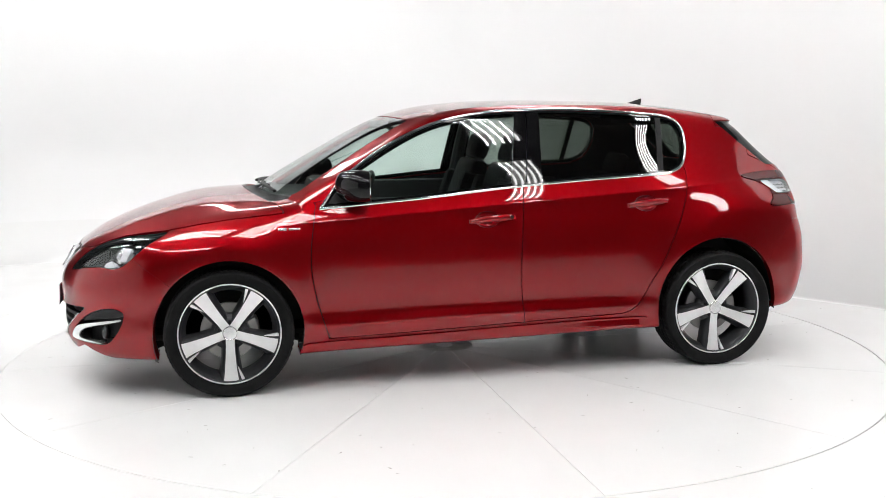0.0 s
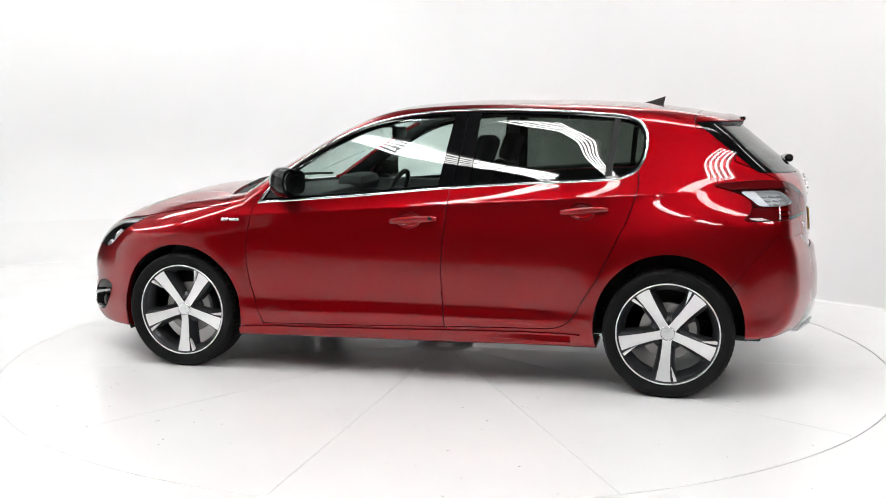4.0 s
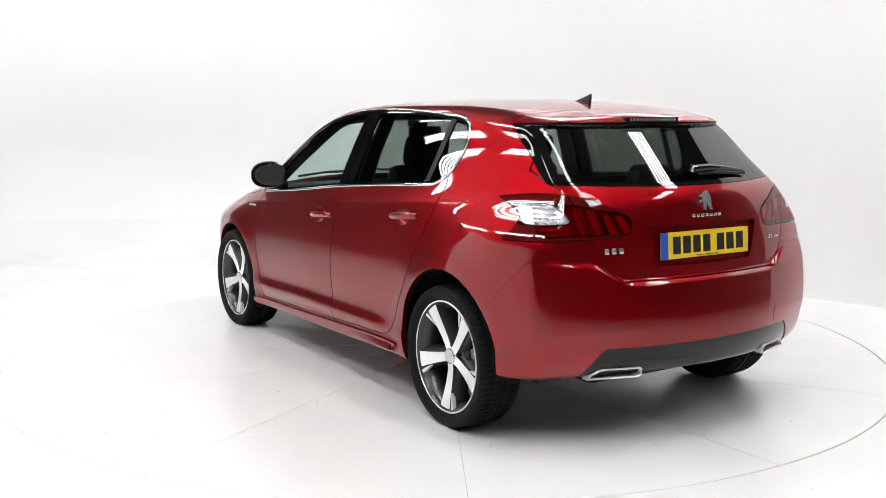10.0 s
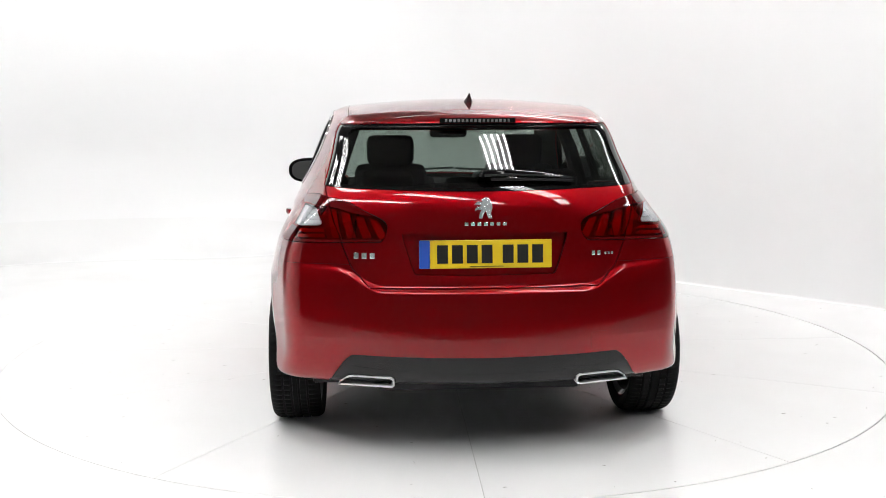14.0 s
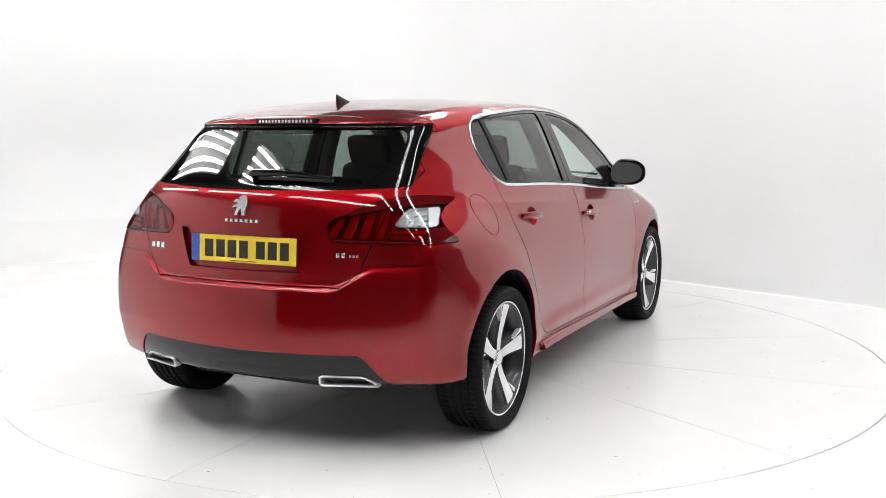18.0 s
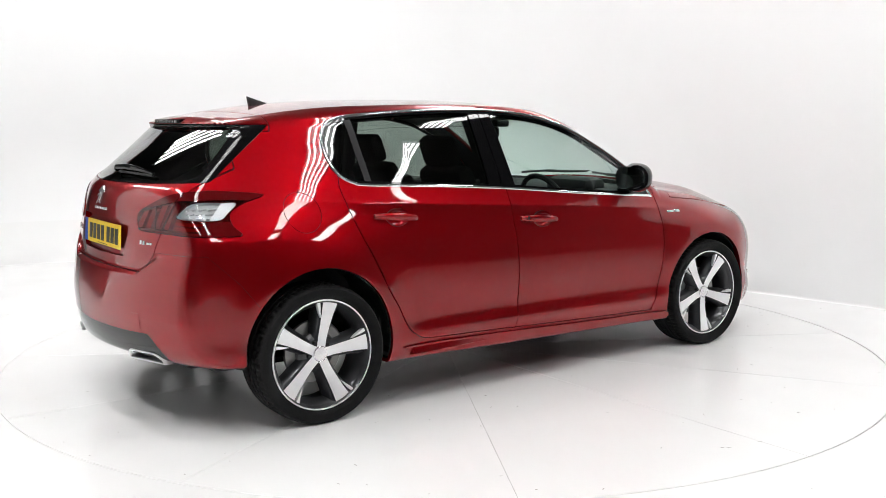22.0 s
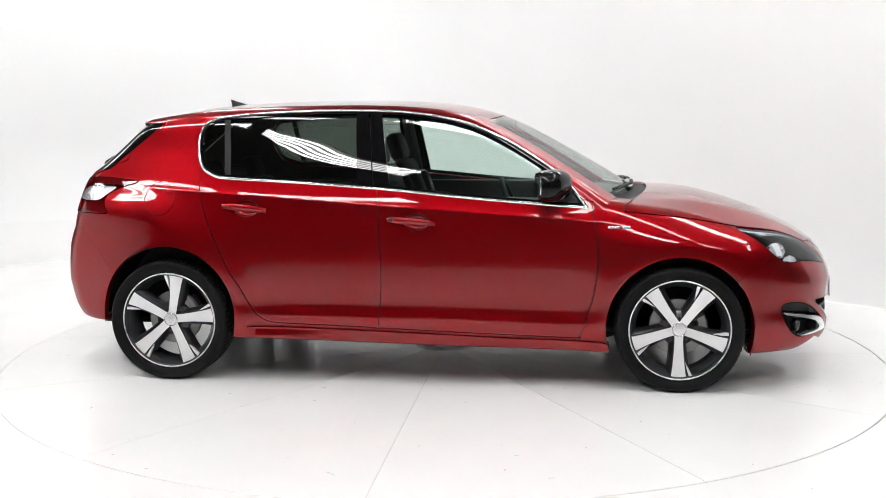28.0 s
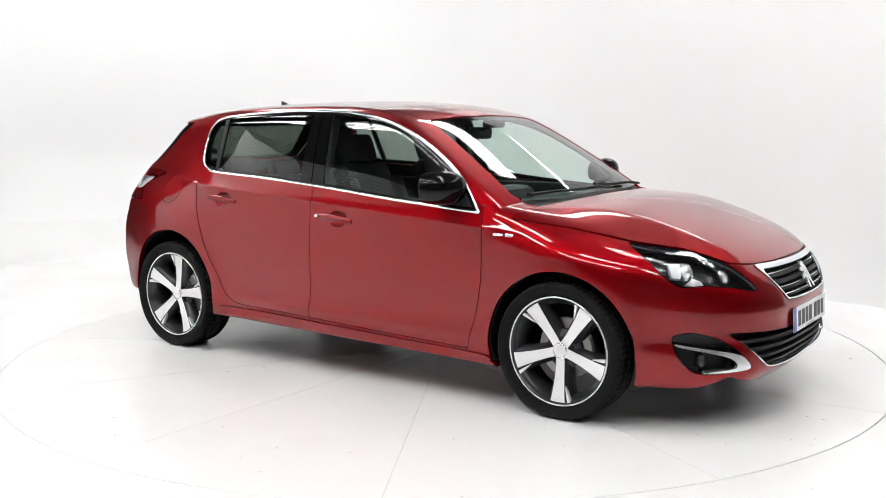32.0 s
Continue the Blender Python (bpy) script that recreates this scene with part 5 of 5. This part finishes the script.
def outside_fittings(car, s):
    for side in (0, 1):
        sg = -1 if side else 1
        # door handles
        for nm, x0, x1, z0, z1 in (("f", 0.097, -0.148, 0.828, 0.846), ("r", -0.779, -1.012, 0.889, 0.908)):
            bm = bmesh.new()
            rings = []
            for k in range(13):
                t = k / 12
                x, z = x0 + (x1 - x0) * t, z0 + (z1 - z0) * t
                p, n = on_skin(x, z, sg)
                out = 0.003 + 0.021 * math.sin(math.pi * min(1, max(0, t * 1.0))) ** 0.5
                hh = 0.006 + 0.011 * math.sin(math.pi * (0.08 + 0.84 * t)) ** 0.6
                c = p + n * out
                rings.append([bm.verts.new(c + Vector((0, 0, 1)) * hh * math.sin(a) + n * 0.011 * math.cos(a)) for a in (2 * math.pi * i / 12 for i in range(12))])
            for a, b in zip(rings, rings[1:]):
                for i in range(12):
                    bm.faces.new((a[i], a[(i + 1) % 12], b[(i + 1) % 12], b[i]))
            bm.faces.new(rings[0]); bm.faces.new(rings[-1])
            part("door_handle", bm, PAINT, s["doors"][nm, side], "red pull handle")
        p, n = on_skin(-0.122, 0.843, sg)
        bm = bmesh.new()
        bmesh.ops.create_cone(bm, cap_ends=True, segments=20, radius1=0.010, radius2=0.009, depth=0.03, matrix=Matrix.Translation(p + n * 0.022) @ n.to_track_quat("Z", "Y").to_matrix().to_4x4())
        part("door_lock", bm, CHROME, s["doors"]["f", side], "round chrome lock")
        # mirrors
        bm = bmesh.new()
        bmesh.ops.create_uvsphere(bm, u_segments=36, v_segments=24, radius=1)
        q = lambda a, e: math.copysign(abs(a) ** e, a)
        for v in bm.verts:
            x, y, z = v.co
            y2 = q(y, 0.78) * 0.111
            v.co = (0.667 + q(x, 0.85) * (0.088 if x > 0 else 0.080) - 0.486 * y2, sg * (0.899 + y2), 1.025 + q(z, 0.80) * (0.079 - 0.010 * y))
        back = Vector((-1, sg * 0.20, 0.02)).normalized()
        bmesh.ops.bisect_plane(bm, geom=bm.verts[:] + bm.edges[:] + bm.faces[:], plane_co=(0.610, sg * 0.899, 1.025), plane_no=back, clear_outer=True)
        bmesh.ops.holes_fill(bm, edges=bm.edges)
        house = part("door_mirror", bm, GLOSS_BLACK, s["doors"]["f", side], "gloss black door mirror")
        bm = bmesh.new()
        v = []
        for k in range(28):
            a = 2 * math.pi * k / 28
            yy, zz = 0.090 * q(math.cos(a), 0.75), (0.062 - 0.008 * math.cos(a)) * q(math.sin(a), 0.75)
            v.append((yy, zz))
        plate(bm, v, 0.004, lambda u, w, d: (0.609 - d + 0.20 * u + 0.02 * w, sg * (0.899 + u), 1.025 + w))
        part("mirror_pane", bm, MIRROR, house, "mirror glass")
        bm = bmesh.new()
        tube(bm, [(0.685, sg * 0.775, 0.955), (0.680, sg * 0.83, 0.962), (0.668, sg * 0.89, 0.985)], [0.045, 0.034, 0.036], 12, flat=0.45)
        part("mirror_arm", bm, BLACK, house)
        # fin that widens along the skirt towards the rear wheel
        bm = bmesh.new()
        rings = []
        for k in range(13):
            t = k / 12
            x = -0.30 - 0.54 * t
            out = 0.012 + 0.018 * float(step(0.1, 0.9, t))
            pa, na = on_skin(x, 0.286, sg)
            pb, nb = on_skin(x, 0.258, sg)
            pc, nc = on_skin(x, 0.244, sg)
            rings.append([bm.verts.new(q) for q in (pa + na * 0.010, pb + nb * out + Vector((0, 0, 0.001)), pb + nb * out, pc + nc * 0.002, pa - na * 0.01)])
        for a, b in zip(rings, rings[1:]):
            for i in range(5):
                bm.faces.new((a[i], a[(i + 1) % 5], b[(i + 1) % 5], b[i]))
        bm.faces.new(rings[0])
        bm.faces.new(rings[-1][::-1])
        part("skirt_fin", bm, PAINT, car, "red fin along the side skirt")
        # wing badge as plain bars
        for x0, x1, h in ((1.062, 1.022, 0.008), (1.012, 0.955, 0.006)):
            p, n = on_skin((x0 + x1) / 2, 0.818, sg)
            bm = bmesh.new()
            mm = Matrix.Translation(p) @ n.to_track_quat("Y", "Z").to_matrix().to_4x4()
            box(bm, (-(x0 - x1) / 2, -0.003, -h), ((x0 - x1) / 2, 0.0025, h), 0.0015, mm)
            part("badge_bar", bm, SATIN, car, "chrome badge bar")
    # aerial fin
    bm = bmesh.new()
    rings = []
    for k in range(10):
        t = k / 9
        x = -1.110 - 0.112 * t
        hgt = 0.004 + 0.045 * t ** 1.1
        w = 0.006 + 0.016 * math.sin(math.pi * min(1, t * 0.8 + 0.12))
        z0 = float(roof_line(np.array([x]))[0]) - 0.004
        rings.append([bm.verts.new((x - 0.012 * zz, yy * w, z0 + hgt * zz)) for yy, zz in ((-1, 0), (-0.75, 0.5), (-0.28, 0.92), (0, 1), (0.28, 0.92), (0.75, 0.5), (1, 0))])
    for a, b in zip(rings, rings[1:]):
        for i in range(6):
            bm.faces.new((a[i], a[i + 1], b[i + 1], b[i]))
    bm.faces.new(rings[0]); bm.faces.new(rings[-1])
    part("aerial_fin", bm, BLACK, car, "small black roof aerial fin")
    # windscreen wipers
    def on_screen(x, y, out):
        z = float(top_height(np.array([x]), np.array([abs(y)]))[0])
        n = normals_of(np.array([[x, abs(y), z]]))[0]
        return Vector((x, y, z)) + Vector((n[0], n[1] * (1 if y >= 0 else -1), n[2])) * out
    for y0, pts in ((0.52, ((1.05, 0.52), (1.075, 0.30), (1.10, 0.10), (1.085, -0.08))), (-0.10, ((1.10, -0.10), (1.09, -0.25), (1.05, -0.42), (0.995, -0.60)))):
        bm = bmesh.new()
        tube(bm, [on_screen(x, y, 0.022) for x, y in pts], [0.011, 0.010, 0.008, 0.005], 8, flat=0.7)
        wp = part("wiper_arm", bm, BLACK, car, "black windscreen wiper")
        bm = bmesh.new()
        tube(bm, [on_screen(x - 0.012, y, 0.010) for x, y in pts[1:]], 0.007, 8)
        part("wiper_blade", bm, BLACK, wp)


def build_car():
    car = tagged(new("car"), "red metallic five-door hatchback with chrome window trim and gloss black mirrors", "car")
    s = bodywork(car)
    wheel(car)
    wheel_wells(car)
    front_end(car, s)
    rear_end(car, s)
    outside_fittings(car, s)
    interior(car)
    return car


def light_banks():
    """Parallel rows of tube banks hung from the roof over the table."""
    along, across = Vector((0.58, -0.815, 0)), Vector((0.815, 0.58, 0))
    rows = ((-4.4, ((-5.6, -2.9), (-2.3, 0.3), (0.9, 3.6))), (-2.5, ((-5.3, -2.8), (-1.8, 0.7), (1.6, 4.1), (4.7, 6.4))), (-0.15, ((-5.2, -2.9), (1.2, 4.5), (5.2, 7.0))), (2.4, ((-2.4, -0.2), (1.3, 3.5), (4.3, 7.0))), (4.3, ((-2.2, 0.4),)))
    for c, s0, s1 in [(c, a, b) for c, spans in rows for a, b in spans]:
        x0, y0, _ = across * c + along * s0
        x1, y1, _ = across * c + along * s1
        bank = tagged(new("light_bank"), "hanging bank of five long bright white tubes", "ceiling light", group="studio light banks")
        half = math.hypot(x1 - x0, y1 - y0) / 2
        bank.matrix_basis = pose((x0 + x1) / 2, (y0 + y1) / 2, BANK_Z, 0, 0, math.degrees(math.atan2(y1 - y0, x1 - x0)))
        bm = bmesh.new()
        box(bm, (-half - 0.04, -0.22, 0.03), (half + 0.04, 0.22, 0.09), 0.01)
        part("housing", bm, HALL, bank, smooth=False)
        for i in range(5):
            bm = bmesh.new()
            yy = -0.17 + 0.085 * i
            tube(bm, [(-half, yy, 0), (half, yy, 0)], 0.016, 10)
            part("tube", bm, TUBE, bank, "glowing white tube")
        for sx in (-0.7, 0.7):
            bm = bmesh.new()
            tube(bm, [(sx * half, 0, 0.08), (sx * half, 0, 7.0 - BANK_Z)], 0.006, 6)
            part("hanger", bm, BLACK, bank, "thin suspension cable")


BANK_Z = 4.5
TUBE = material("glowing_tube", (1, 1, 1), 0.5, emit=TUBE_POWER, glow=(1.0, 0.998, 0.992))
studio()
light_banks()
TABLE = turntable()
CAR = build_car()


def motions():
    table_rows, car_rows = [], []
    for i in range(33):
        turn = TURN_0 + TURN_RATE * i
        m = pose(0, 0, 0, 0, 0, turn)
        table_rows.append((i, m))
        car_rows.append((i, m @ pose(-AXIS_X, -AXIS_Y, 0)))
    walk(TABLE, table_rows)
    walk(CAR, car_rows)


motions()
